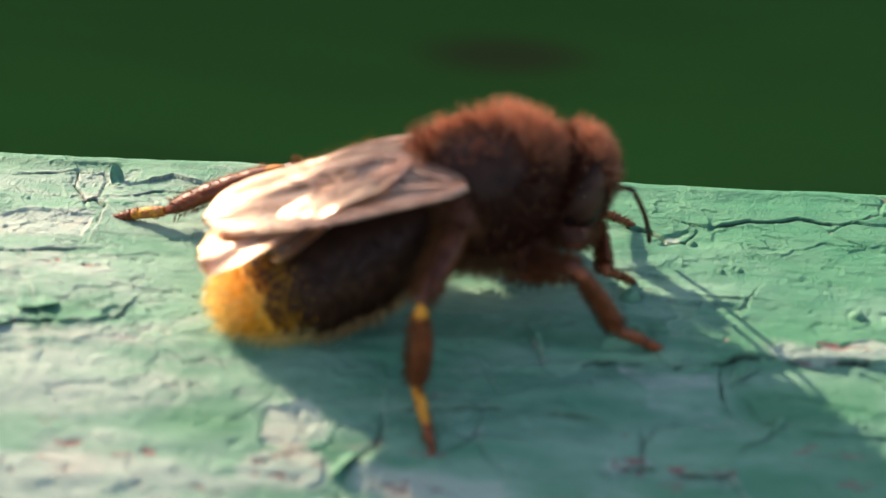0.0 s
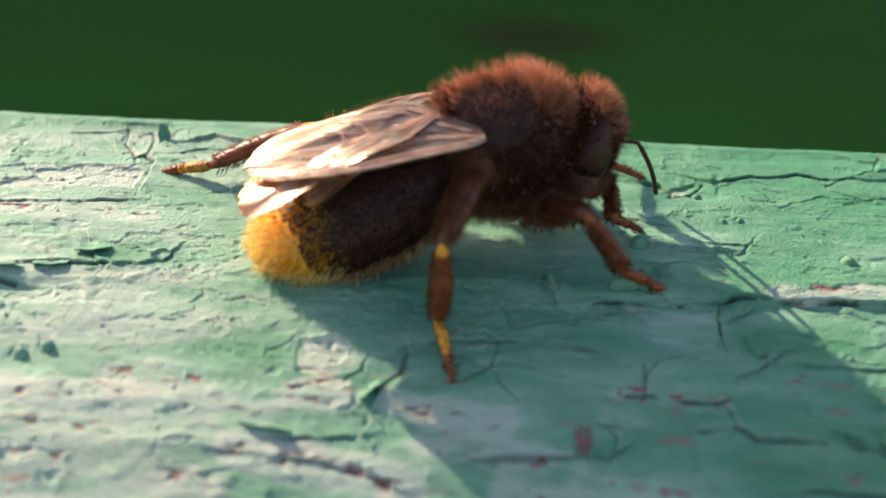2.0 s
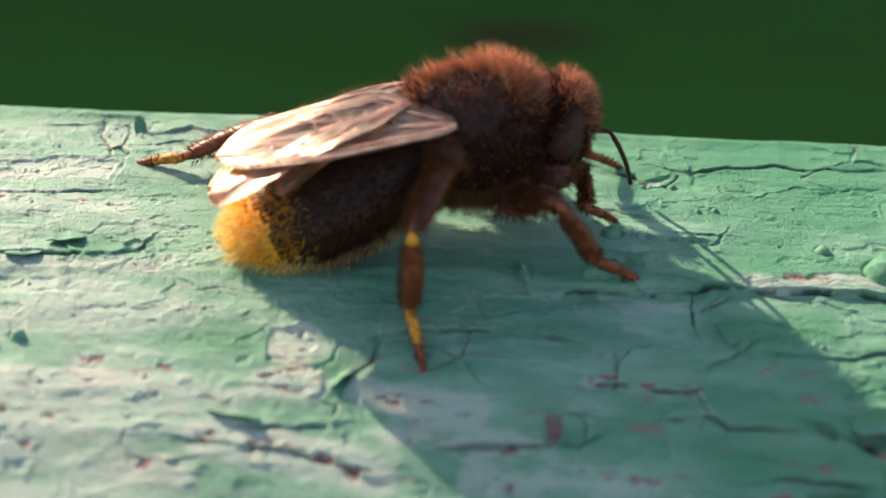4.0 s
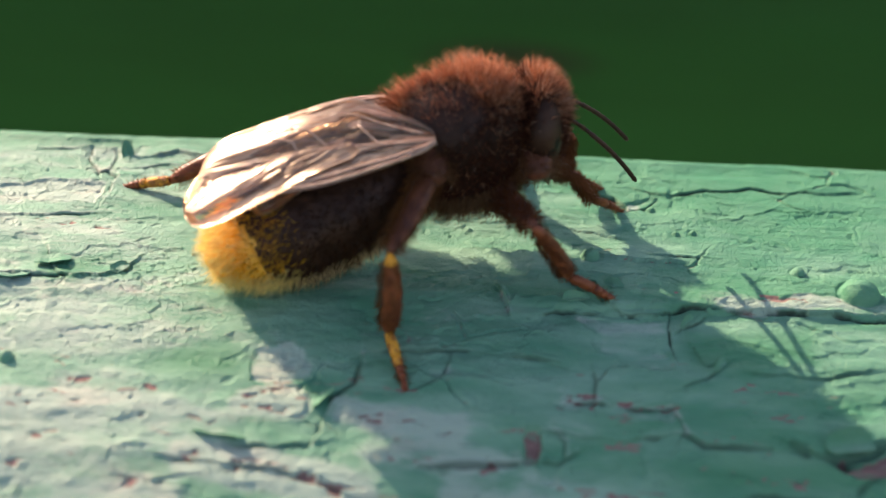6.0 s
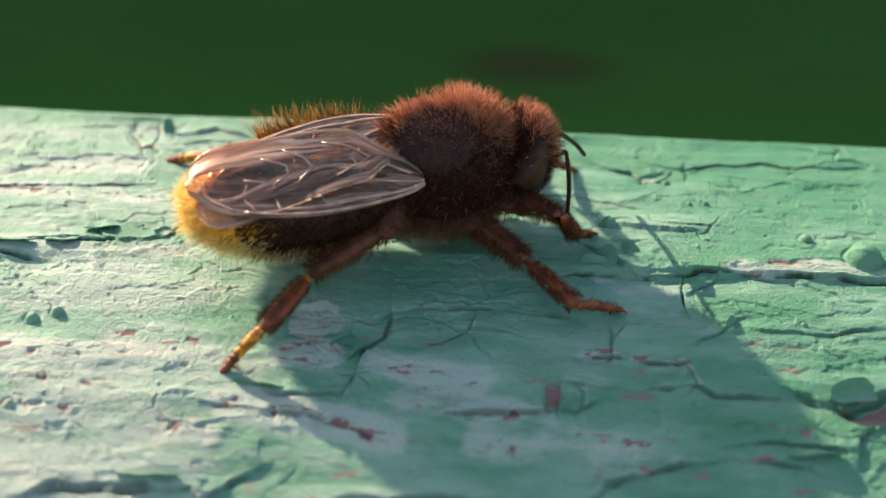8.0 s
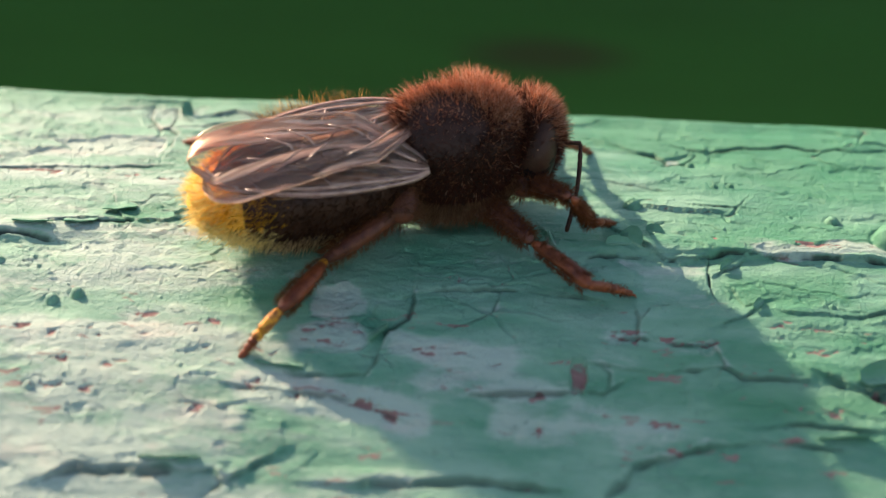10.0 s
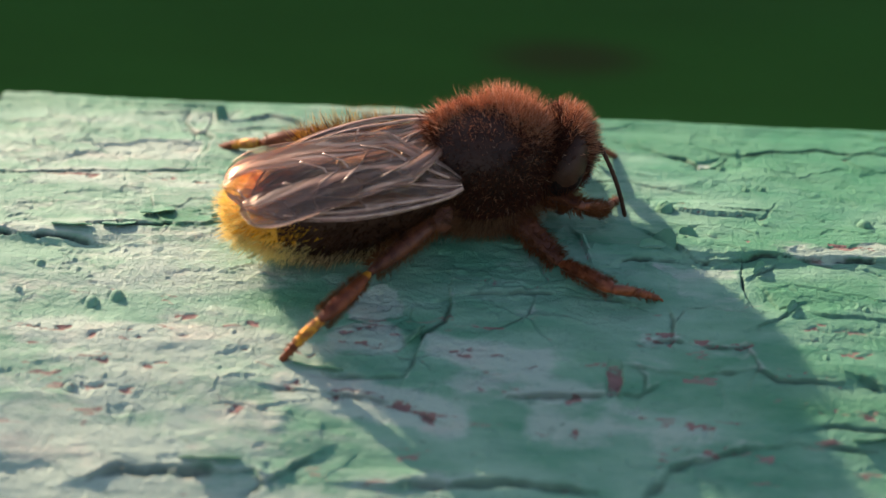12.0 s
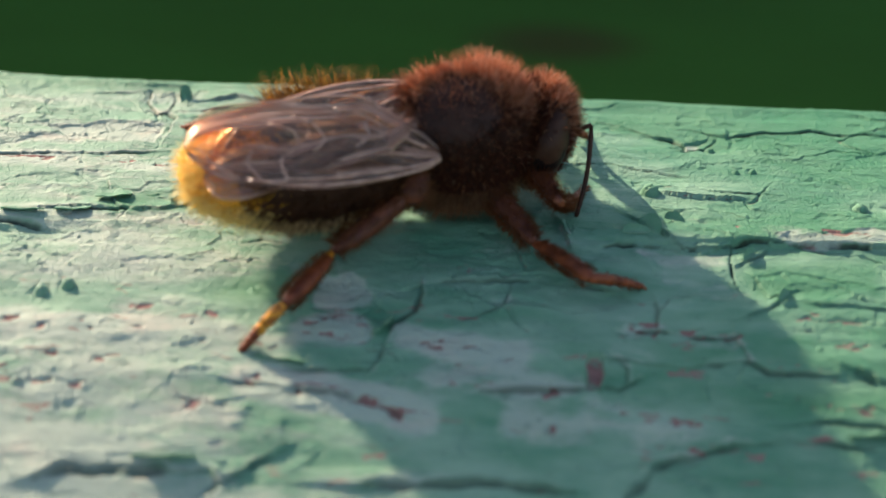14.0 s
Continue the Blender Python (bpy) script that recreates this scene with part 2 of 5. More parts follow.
def fissure(width, pts, step=0.05, drop=0.16):
    """A split in the paint, the shade of its depth put into the colour; it comes and goes, and the paint on its left
    stands a little higher.
    """
    w = window(pts, 1.4)
    d, side = along(pts, w)
    worn = float(np.mean([q[1] for q in pts])) < -5.5
    (ax, ay), (bx, by) = pts[0], pts[-1]
    ends = ease(np.minimum(np.hypot(GX[w] - ax, GY[w] - ay), np.hypot(GX[w] - bx, GY[w] - by)), 0.0, 1.1)
    here = ease(cloud(GX[w] * 1.0, GY[w] * 1.0, 23, 3), 0.30, 0.62) * (0.35 + 0.65 * ends)
    wide = width * (0.22 + 0.62 * here)
    CRACK_DARK[w] = np.maximum(CRACK_DARK[w], (0.35 + 0.65 * here) * (0.62 if worn else 1.0) * (1 - ease(d, wide * 0.3, wide * (1.5 if worn else 1.0))))
    GZ[w] += 0.6 * step * side * np.exp(-d / 0.5) * (1 - ease(d, 0.9, 1.35)) - (0.35 if worn else 0.7) * drop * here * (1 - ease(d, wide * 0.4, wide * 1.1))
    PALE[w] += 0.25 * (side > 0) * np.exp(-((d - wide * 1.6) / 0.08) ** 2)


def inside(pts, w):
    """A soft mask of a ragged patch."""
    x, y = GX[w] + 2.4 * WARP[0][w], GY[w] + 2.4 * WARP[1][w]
    flag, near = np.zeros(x.shape, bool), np.full(x.shape, 1e9)
    for (ax, ay), (bx, by) in zip(pts, pts[1:] + pts[:1]):
        flag ^= ((ay > y) != (by > y)) & (x < (bx - ax) * (y - ay) / (by - ay + 1e-12) + ax)
        dx, dy = bx - ax, by - ay
        k = np.clip(((x - ax) * dx + (y - ay) * dy) / (dx * dx + dy * dy), 0, 1)
        near = np.minimum(near, np.hypot(x - ax - k * dx, y - ay - k * dy))
    return np.where(flag, near, -near)


def patch(kind, pts):
    w = window(pts, 1.5)
    d = inside(pts, w)
    if kind == "bare":
        m = ease(d + 0.5 * (cloud(GX[w] * 2, GY[w] * 2, 15, 3) - 0.5), -0.05, 0.12)
        BARE[w] = np.maximum(BARE[w], m * (0.35 + 0.8 * cloud(GX[w] * 1.4, GY[w] * 2.2, 17, 4, 0.6)))
        GZ[w] += 0.10 * np.exp(-np.abs(d) / 0.2) * (d < 0) - 0.16 * m
    elif kind == "pale":
        m = ease(d + 0.7 * (cloud(GX[w] * 1.2, GY[w] * 1.5, 19, 4, 0.6) - 0.5), -0.2, 0.3)
        PALE[w] += 0.8 * m
        GZ[w] -= 0.06 * ease(d, -0.05, 0.05)
    else:
        DEEP[w] = np.maximum(DEEP[w], ease(d, -0.5, 0.9))
        PALE[w] -= 0.3 * ease(d, -0.5, 0.6)


def specks(pts):
    w = window(pts, 1.2)
    d, _ = along(pts, w)
    m = ease(cloud(GX[w] * 1.7, GY[w] * 4.0, 21, 4, 0.65), 0.52, 0.68) * (1 - ease(d, 0.05, 0.42))
    BARE[w] = np.maximum(BARE[w], m * 0.8)
    PALE[w] += 0.35 * (1 - ease(d, 0.2, 1.0))
    GZ[w] -= 0.05 * m


def bump(x, y, r, h):
    w = window([(x, y)], 3 * r)
    d = np.hypot(GX[w] - x, (GY[w] - y) * 1.1)
    GZ[w] += h * np.sqrt(np.clip(1 - (d / r) ** 2, 0, None))
    GZ[w] -= 0.05 * np.exp(-((d - r * 1.15) / 0.07) ** 2)
    dark = float(x > 0)
    DEEP[w] = np.maximum(DEEP[w], 0.7 * dark * (1 - ease(d, r, r * 1.2)))
    PALE[w] -= 0.8 * dark * (1 - ease(d, r * 0.9, r * 1.2))


def plates(sx=5.2, sy=1.9, seed=5, rate=1.0, level=0.50):
    """The paint has broken into plates, longer along the grain; each sits a little higher or lower than the next and has its own tone."""
    rng = np.random.RandomState(seed)
    wx = GX + 1.6 * (cloud(GX * 0.35, GY * 0.7, 81, 3) - 0.5) + 3 * WARP[0]
    wy = GY + 1.0 * (cloud(GX * 0.35, GY * 0.7, 85, 3) - 0.5) + 2 * WARP[1] + 0.04 * GX
    i, j = np.floor(wx / sx).astype(int), np.floor(wy / sy).astype(int)
    px, py, rise, tone, lean = rng.rand(5, 64, 64)
    f1, f2 = np.full(GX.shape, 1e9), np.full(GX.shape, 1e9)
    best = [np.zeros(GX.shape) for _ in range(4)]
    for di in (-1, 0, 1):
        for dj in (-1, 0, 1):
            a, b = (i + di) % 64, (j + dj) % 64
            dx, dy = wx / sx - (i + di) - px[a, b], wy / sy - (j + dj) - py[a, b]
            d = np.hypot(dx, dy)
            near = d < f1
            f2 = np.where(near, f1, np.minimum(f2, d))
            f1 = np.where(near, d, f1)
            for k, value in enumerate((rise[a, b], tone[a, b], lean[a, b], dy)):
                best[k] = np.where(near, value, best[k])
    gap = (f2 - f1) * 1.2
    broken = rate * ease(cloud(GX * 0.16, GY * 0.3, 84 + seed, 3), level, level + 0.16)
    GZ[:] += rate * (0.075 * (best[0] - 0.5) + 0.07 * (best[2] - 0.5) * best[3]) * ease(gap, 0.0, 0.10) * (0.35 + 0.65 * broken)
    GZ[:] += 0.05 * np.exp(-gap / 0.12) * broken - 0.09 * (1 - ease(gap, 0.012, 0.05)) * broken
    PALE[:] += rate * 0.22 * (best[1] - 0.5) + 0.16 * np.exp(-gap / 0.07) * broken
    DEEP[:] += rate * np.clip(0.9 * (best[2] - 0.62), 0, 1)
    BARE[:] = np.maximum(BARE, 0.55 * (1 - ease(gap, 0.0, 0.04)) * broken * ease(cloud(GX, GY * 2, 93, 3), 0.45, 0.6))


def paint_relief():
    """Grain under the paint, blisters and pits; then streaks of chalky wear along the grain and broad shifts of tone.
    """
    global GZ, PALE, DEEP, BARE
    grain = cloud(GX * 0.07, GY * 0.85, 31, 4, 0.55) - 0.5
    GZ += 0.20 * grain + 0.22 * (cloud(GX * 0.3, GY * 0.6, 35, 3) - 0.5) + 0.025 * (cloud(GX * 3, GY * 4, 39, 3) - 0.5)
    crumbly = ease(cloud(GX * 0.22, GY * 0.4, 101, 3), 0.46, 0.62) * ease(-GX, -10, 2) * ease(GY, -11.5, -9)
    GZ += crumbly * 0.08 * (cloud(GX * 1.6, GY * 2.0, 105, 4, 0.6) - 0.5)
    # places where a coat has chipped off the coat below
    for seed, level, drop in ((111, 0.635, 0.038), (115, 0.655, 0.034)):
        chip = cloud(GX * 0.35, GY * 0.8, seed, 5, 0.58) - 0.08 * ease(-GY, 5, 9) * ease(-GX, -8, 0) - 0.035 * ease(GX, 0, 5)
        GZ -= drop * ease(chip, level, level + 0.012)
        GZ += 0.6 * drop * np.exp(-np.clip(level - chip, 0, None) / 0.012) * (chip < level)
        PALE += 0.12 * ease(chip, level, level + 0.02) + 0.20 * np.exp(-((chip - level + 0.006) / 0.005) ** 2)
    pits = ease(cloud(GX * 1.3, GY * 1.6, 43, 2), 0.70, 0.95)
    GZ += 0.05 * pits
    plates()
    plates(1.9, 0.85, 8, 0.28, 0.52)
    # the groove where the flat top ends and the rounded front begins
    seam = -3.55 + 0.5 * (cloud(GX * 0.25, GX * 0 + 2.5, 51, 3) - 0.5)
    kept = 0.25 + 0.75 * np.maximum(ease(GX, 1, 5), ease(-GX, 15.5, 18))
    GZ -= 0.16 * kept * (1 - ease(GY, seam - 0.45 + 0.35 * ease(GX, -2, 6), seam + 0.02))
    GZ += 0.06 * kept * np.exp(-((GY - seam - 0.35) / 0.4) ** 2)
    PALE += 1.5 * (cloud(GX * 0.09, GY * 0.40, 55, 5, 0.62) - 0.47) + 0.3 * grain
    # by region: paler left, in front and above the groove; deeper green right
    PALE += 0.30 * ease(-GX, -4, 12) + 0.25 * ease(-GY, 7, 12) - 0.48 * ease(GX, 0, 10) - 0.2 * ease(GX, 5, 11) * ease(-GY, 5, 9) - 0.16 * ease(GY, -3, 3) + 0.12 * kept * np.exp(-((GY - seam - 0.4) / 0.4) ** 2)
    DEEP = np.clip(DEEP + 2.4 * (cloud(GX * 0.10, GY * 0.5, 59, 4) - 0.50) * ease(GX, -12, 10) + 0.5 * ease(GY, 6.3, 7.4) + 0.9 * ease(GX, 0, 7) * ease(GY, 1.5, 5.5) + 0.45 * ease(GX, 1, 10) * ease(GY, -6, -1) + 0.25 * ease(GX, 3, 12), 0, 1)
    thin = ease(cloud(GX * 0.5, GY * 1.8, 63, 5, 0.65), 0.64, 0.72) * ease(-GY, 4.5, 8)
    BARE = np.maximum(BARE, 0.55 * thin)
    # the worn back edge, which rolls over
    edge = 7.70 - 0.024 * GX + 0.55 * (cloud(GX * 0.22, GX * 0 + 1.5, 67, 4, 0.55) - 0.5)
    over = np.clip(GY - edge + 0.35, 0, None)
    GZ -= 0.9 * over**2 + 1.2 * np.clip(over - 0.45, 0, None)
    GZ += 0.10 * np.exp(-((GY - edge + 0.5) / 0.25) ** 2) * cloud(GX * 0.6, GX * 0 + 3.5, 71, 3)


def nubs(seed, count, x0, x1, y0, y1):
    """Small beads of grit under the paint."""
    rng = np.random.RandomState(seed)
    for _ in range(count):
        x, y, rad = x0 + (x1 - x0) * rng.rand(), y0 + (y1 - y0) * rng.rand(), 0.04 + 0.09 * rng.rand() ** 2
        w = window([(x, y)], 3 * rad)
        d = np.hypot(GX[w] - x, GY[w] - y)
        GZ[w] += 0.6 * rad * np.clip(1 - (d / rad) ** 2, 0, None) - 0.15 * rad * np.exp(-((d - 1.2 * rad) / 0.06) ** 2)


paint_relief()
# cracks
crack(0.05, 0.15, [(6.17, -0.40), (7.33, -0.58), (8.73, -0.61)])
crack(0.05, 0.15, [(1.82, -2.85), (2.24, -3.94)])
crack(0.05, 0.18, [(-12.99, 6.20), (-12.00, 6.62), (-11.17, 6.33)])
# splits
fissure(0.10, [(-24.6, 0.80), (-21.71, 0.90), (-18.58, 1.08), (-16.19, 1.29), (-14.76, 1.44)], 0.07, 0.2)
fissure(0.19, [(-24.6, -3.60), (-20.37, -3.67), (-18.97, -3.77), (-17.53, -4.05)], 0.10, 0.3)
fissure(0.09, [(-18.17, -2.89), (-17.17, -2.71), (-15.30, -2.79), (-13.66, -2.88), (-12.82, -2.43), (-12.50, -1.88)], 0.11)
fissure(0.06, [(-16.19, -3.97), (-15.14, -3.54), (-14.80, -2.95), (-13.97, -2.51)], -0.09)
fissure(0.05, [(-16.08, -0.94), (-15.66, -2.00), (-15.20, -2.70)], 0.09, 0.1)
fissure(0.06, [(-14.90, 6.75), (-15.97, 6.73), (-15.80, 5.76), (-15.14, 4.63), (-14.75, 5.03), (-14.70, 6.11), (-14.90, 6.75)], 0.06)
fissure(0.26, [(-15.18, 4.58), (-14.88, 4.82), (-14.40, 4.35)], 0.05, 0.3)
fissure(0.24, [(-14.90, 6.70), (-14.62, 6.62), (-14.58, 6.20)], 0.05, 0.3)
fissure(0.06, [(-14.36, 4.27), (-14.40, 3.14), (-14.47, 2.49)], 0.08)
fissure(0.07, [(-18.0, 6.35), (-17.2, 6.55), (-16.4, 6.75)], 0.05)
fissure(0.05, [(-13.6, 5.2), (-12.7, 5.6), (-11.5, 5.7)], 0.05)
fissure(0.23, [(6.10, 4.12), (6.71, 3.99), (7.24, 3.42)], 0.08, 0.32)
fissure(0.05, [(7.32, 3.29), (8.21, 3.35), (8.60, 4.18), (8.27, 4.56)], 0.06, 0.1)
fissure(0.11, [(8.20, 4.62), (8.87, 4.44), (10.15, 4.62), (12.73, 5.08), (14.3, 4.85), (17.0, 5.0)], 0.08)
fissure(0.05, [(3.6, 5.2), (4.8, 4.75), (6.0, 4.15)], 0.04, 0.1)
fissure(0.06, [(8.12, -0.20), (9.2, -0.32), (10.24, -0.22)], 0.06, 0.1)
fissure(0.05, [(2.2, 1.6), (4.2, 1.75), (6.6, 1.1)], 0.05, 0.08)
fissure(0.16, [(3.55, -3.95), (4.6, -3.70), (5.73, -3.66)], 0.10, 0.3)
fissure(0.14, [(5.9, -3.25), (6.52, -3.68), (7.75, -3.76)], 0.12, 0.3)
fissure(0.10, [(7.75, -3.76), (9.14, -3.34), (10.6, -3.40), (11.83, -3.44)], 0.10, 0.25)
fissure(0.13, [(11.83, -3.44), (13.4, -3.55), (15.12, -3.60), (18.5, -3.75)], 0.10, 0.25)
fissure(0.11, [(4.70, -2.12), (5.25, -2.49), (5.85, -3.25)], 0.10, 0.25)
fissure(0.09, [(8.31, -3.69), (8.24, -5.00), (8.41, -5.94)], -0.08)
fissure(0.07, [(8.55, -4.60), (9.1, -4.2), (9.75, -3.65)], 0.09, 0.1)
fissure(0.11, [(-3.57, -6.63), (-2.07, -6.25), (0.12, -6.07), (2.30, -6.14), (4.1, -6.35)], 0.06)
fissure(0.16, [(-3.19, -6.49), (-3.30, -7.72), (-4.11, -8.44), (-4.42, -9.38), (-4.71, -10.26)], 0.10, 0.22)
fissure(0.12, [(-4.71, -10.26), (-6.05, -10.44), (-7.72, -10.39)], -0.09)
fissure(0.10, [(-4.11, -8.44), (-5.41, -8.10), (-7.10, -8.32)], 0.07)
fissure(0.08, [(0.23, -6.13), (-0.09, -7.13), (-1.57, -8.13)], 0.03, 0.1)
fissure(0.14, [(5.26, -6.86), (5.34, -7.43), (5.34, -8.18)], 0.07)
fissure(0.09, [(5.45, -7.28), (5.75, -6.69), (6.63, -6.43), (8.13, -6.56)], -0.07)
fissure(0.12, [(4.17, -8.18), (5.44, -8.23), (6.70, -8.27), (8.19, -8.15)], 0.06)
fissure(0.10, [(8.08, -8.26), (8.30, -9.29), (8.04, -9.80)], 0.06)
fissure(0.16, [(3.91, -9.62), (4.15, -9.86), (4.04, -10.51)], 0.05, 0.1)
fissure(0.12, [(3.28, -9.57), (5.98, -9.70), (8.08, -9.35), (9.08, -9.75), (11.35, -9.85)], 0.08)
fissure(0.13, [(-1.06, -11.11), (1.40, -10.87), (3.87, -10.57), (4.55, -10.16)], 0.08)
fissure(0.20, [(3.81, -14.50), (4.57, -14.02), (4.98, -13.40), (6.10, -13.00)], 0.10, 0.22)
fissure(0.12, [(6.10, -13.00), (7.6, -12.55), (9.5, -12.4), (12.4, -12.5)], 0.08)
fissure(0.20, [(-6.07, -14.59), (-4.49, -14.62), (-0.96, -14.26), (2.20, -14.45)], 0.12, 0.25)
fissure(0.24, [(-15.57, -14.69), (-14.63, -14.40), (-12.43, -14.45), (-9.88, -14.23), (-9.58, -14.69), (-9.93, -15.24)], 0.16, 0.3)
fissure(0.22, [(-9.58, -14.69), (-8.87, -14.30), (-7.85, -13.66)], 0.14, 0.3)
fissure(0.34, [(12.15, -9.71), (12.77, -9.98), (13.91, -10.20), (14.40, -9.99), (15.9, -9.20)], 0.16, 0.35)
fissure(0.18, [(14.1, -11.9), (14.25, -11.3), (14.85, -10.9), (15.7, -10.9)], 0.14, 0.25)
fissure(0.10, [(9.3, -11.9), (11.5, -11.6), (13.9, -11.75)], 0.07)
fissure(0.09, [(8.6, -7.3), (9.44, -6.86), (10.10, -6.31)], 0.08)
fissure(0.09, [(11.2, -6.6), (13.2, -6.75), (15.6, -6.3)], 0.08)
fissure(0.07, [(9.1, -5.4), (9.5, -6.3), (10.4, -6.0)], 0.06)
fissure(0.10, [(-9.98, -10.95), (-8.24, -11.24), (-5.97, -11.28), (-3.87, -11.96), (-2.94, -12.25)], 0.06, 0.12)
# patches
patch("pale", [(4.73, -3.79), (8.35, -3.73), (8.27, -6.29), (6.51, -6.47), (5.30, -5.20)])
patch("pale", [(-7.26, -7.76), (-7.06, -6.17), (-5.86, -5.98), (-4.27, -7.82)])
patch("pale", [(10.38, -3.12), (10.96, -3.56), (16.62, -3.52), (18.22, -3.18), (18.34, -2.69), (13.25, -2.47)])
patch("pale", [(6.65, 3.50), (8.34, 4.16), (8.52, 4.57), (7.74, 3.25), (6.86, 3.12)])
patch("bare", [(2.70, -9.55), (3.28, -9.47), (3.48, -10.01), (3.25, -10.62), (2.64, -10.58), (2.54, -10.05)])
patch("bare", [(13.3, -10.35), (14.5, -10.15), (16.6, -9.2), (17.6, -9.5), (16.6, -10.6), (14.6, -10.8)])
patch("pale", [(7.1, 3.05), (8.3, 3.2), (8.6, 4.05), (7.8, 4.1), (7.2, 3.6)])
patch("deep", [(4.78, 7.26), (19.07, 7.18), (18.75, 5.80), (12.14, 4.71), (8.56, 4.48), (5.03, 4.68)])
patch("deep", [(-11.73, -7.28), (-10.09, -6.31), (-7.25, -6.31), (-7.60, -7.48), (-9.41, -8.04)])
patch("deep", [(8.71, -4.42), (14.32, -3.96), (13.89, -6.18), (10.97, -7.15), (8.70, -6.34)])
patch("deep", [(-16.09, -1.47), (-13.94, -1.48), (-13.03, -2.60), (-14.52, -3.42), (-15.83, -2.70)])
patch("pale", [(-19.5, 3.6), (-15.9, 3.9), (-14.6, 3.6), (-14.9, 2.4), (-18.5, 2.2)])
patch("deep", [(3.2, 7.4), (19.0, 7.2), (18.7, 5.3), (12.7, 5.3), (8.3, 4.75), (4.5, 5.2)])
patch("pale", [(-20.0, -14.2), (-16.6, -14.3), (-15.4, -15.2), (-15.9, -16.4), (-20.0, -16.4)])
# specks
specks([(-7.05, -8.85), (-5.55, -8.96)])
specks([(-8.24, -11.24), (-5.97, -11.28), (-3.87, -11.96), (-2.94, -12.25)])
specks([(0.19, -12.12), (1.20, -12.40), (2.21, -12.47)])
specks([(4.0, -8.35), (6.7, -8.4), (8.2, -8.3)])
specks([(-3.44, -8.94), (-1.73, -9.28), (0.06, -9.66)])
specks([(-4.15, -11.74), (-2.69, -12.15)])
specks([(-7.11, -8.52), (-6.26, -8.36), (-5.39, -8.52)])
specks([(-17.64, -9.86), (-15.44, -10.17), (-13.26, -10.48)])
specks([(-9.00, -10.84), (-6.04, -11.22), (-4.78, -11.53)])
specks([(4.47, -7.91), (7.85, -8.21)])
specks([(2.60, -12.33), (4.21, -12.71)])
specks([(0.17, -12.07), (1.59, -12.36)])
specks([(8.36, -9.37), (11.22, -9.79)])
specks([(-5.80, -8.37), (-6.95, -8.65)])
specks([(-3.59, -8.97), (0.15, -9.71)])
specks([(-8.94, -11.11), (-5.46, -11.58), (-3.94, -11.73)])
specks([(-13.58, -7.98), (-10.37, -8.20), (-8.78, -8.26)])
specks([(-18.95, -8.86), (-12.83, -9.21)])
# bumps
bump(13.70, -0.99, 0.28, 0.22)
bump(15.85, -2.33, 0.75, 0.6)
bump(5.51, -0.34, 0.35, 0.3)
bump(-16.17, -7.01, 0.26, 0.24)
bump(-17.10, -7.26, 0.26, 0.22)
bump(-17.02, -11.28, 0.2, 0.12)
bump(8.29, 3.27, 0.2, 0.12)
bump(-20.13, -6.77, 0.15, 0.12)
bump(-19.60, -5.34, 0.18, 0.14)
bump(9.12, 1.38, 0.15, 0.1)
bump(9.82, 1.51, 0.15, 0.1)
bump(12.84, -6.21, 0.12, 0.1)

specks([(-20.5, -8.3), (-16.0, -8.9), (-10.5, -9.3), (-8.0, -9.6)])
specks([(-16.5, -11.2), (-12.0, -11.8), (-9.5, -12.2)])
specks([(3.0, -11.6), (6.0, -11.9), (9.0, -11.8)])
specks([(9.0, -8.3), (12.5, -8.6)])
specks([(-21.0, 0.6), (-17.0, 0.9), (-14.0, 0.5)])
specks([(7.0, -2.5), (11.0, -2.7), (15.0, -2.9)])
specks([(5.0, -12.6), (8.5, -12.9)])
specks([(9.0, -10.8), (12.5, -11.2)])
specks([(-2.5, -10.7), (1.5, -11.0)])
specks([(10.5, -7.2), (14.0, -7.5)])
nubs(3, 60, -23, -2, -12, 6)
nubs(4, 20, 2, 20, -12, 6)


def painted_sheet():
    rows, cols = GX.shape
    idx = np.arange(rows * cols).reshape(rows, cols)
    quads = np.stack([idx[:-1, :-1], idx[:-1, 1:], idx[1:, 1:], idx[1:, :-1]], -1).reshape(-1, 4)
    me = bpy.data.meshes.new("paint_layer")
    co = np.stack([GX, GY, GZ], -1).reshape(-1, 3) * MM
    me.vertices.add(len(co))
    me.vertices.foreach_set("co", co.ravel())
    me.loops.add(quads.size)
    me.loops.foreach_set("vertex_index", quads.ravel().astype(np.int32))
    me.polygons.add(len(quads))
    me.polygons.foreach_set("loop_start", np.arange(0, quads.size, 4, dtype=np.int32))
    me.polygons.foreach_set("use_smooth", np.ones(len(quads), bool))
    me.update(calc_edges=True)
    me.materials.append(PAINT)
    for name, data in (("bare", BARE), ("pale", PALE), ("deep", DEEP), ("crack_dark", CRACK_DARK)):
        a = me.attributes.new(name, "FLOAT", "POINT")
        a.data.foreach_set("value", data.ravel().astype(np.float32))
    return me


def slab(x0, x1, y0, y1, z0, z1, bevel):
    bm = bmesh.new()
    bmesh.ops.create_cube(bm, size=1)
    for v in bm.verts:
        v.co = Vector(((x0 + x1) / 2 + v.co.x * (x1 - x0), (y0 + y1) / 2 + v.co.y * (y1 - y0), (z0 + z1) / 2 + v.co.z * (z1 - z0))) * MM
    bmesh.ops.bevel(bm, geom=bm.edges[:], offset=bevel * MM, segments=3, affect="EDGES")
    return bm


def from_bm(name, bm, mat, smooth=False):
    me = bpy.data.meshes.new(name)
    bm.to_mesh(me)
    bm.free()
    me.materials.append(mat)
    for p in me.polygons:
        p.use_smooth = smooth
    return me


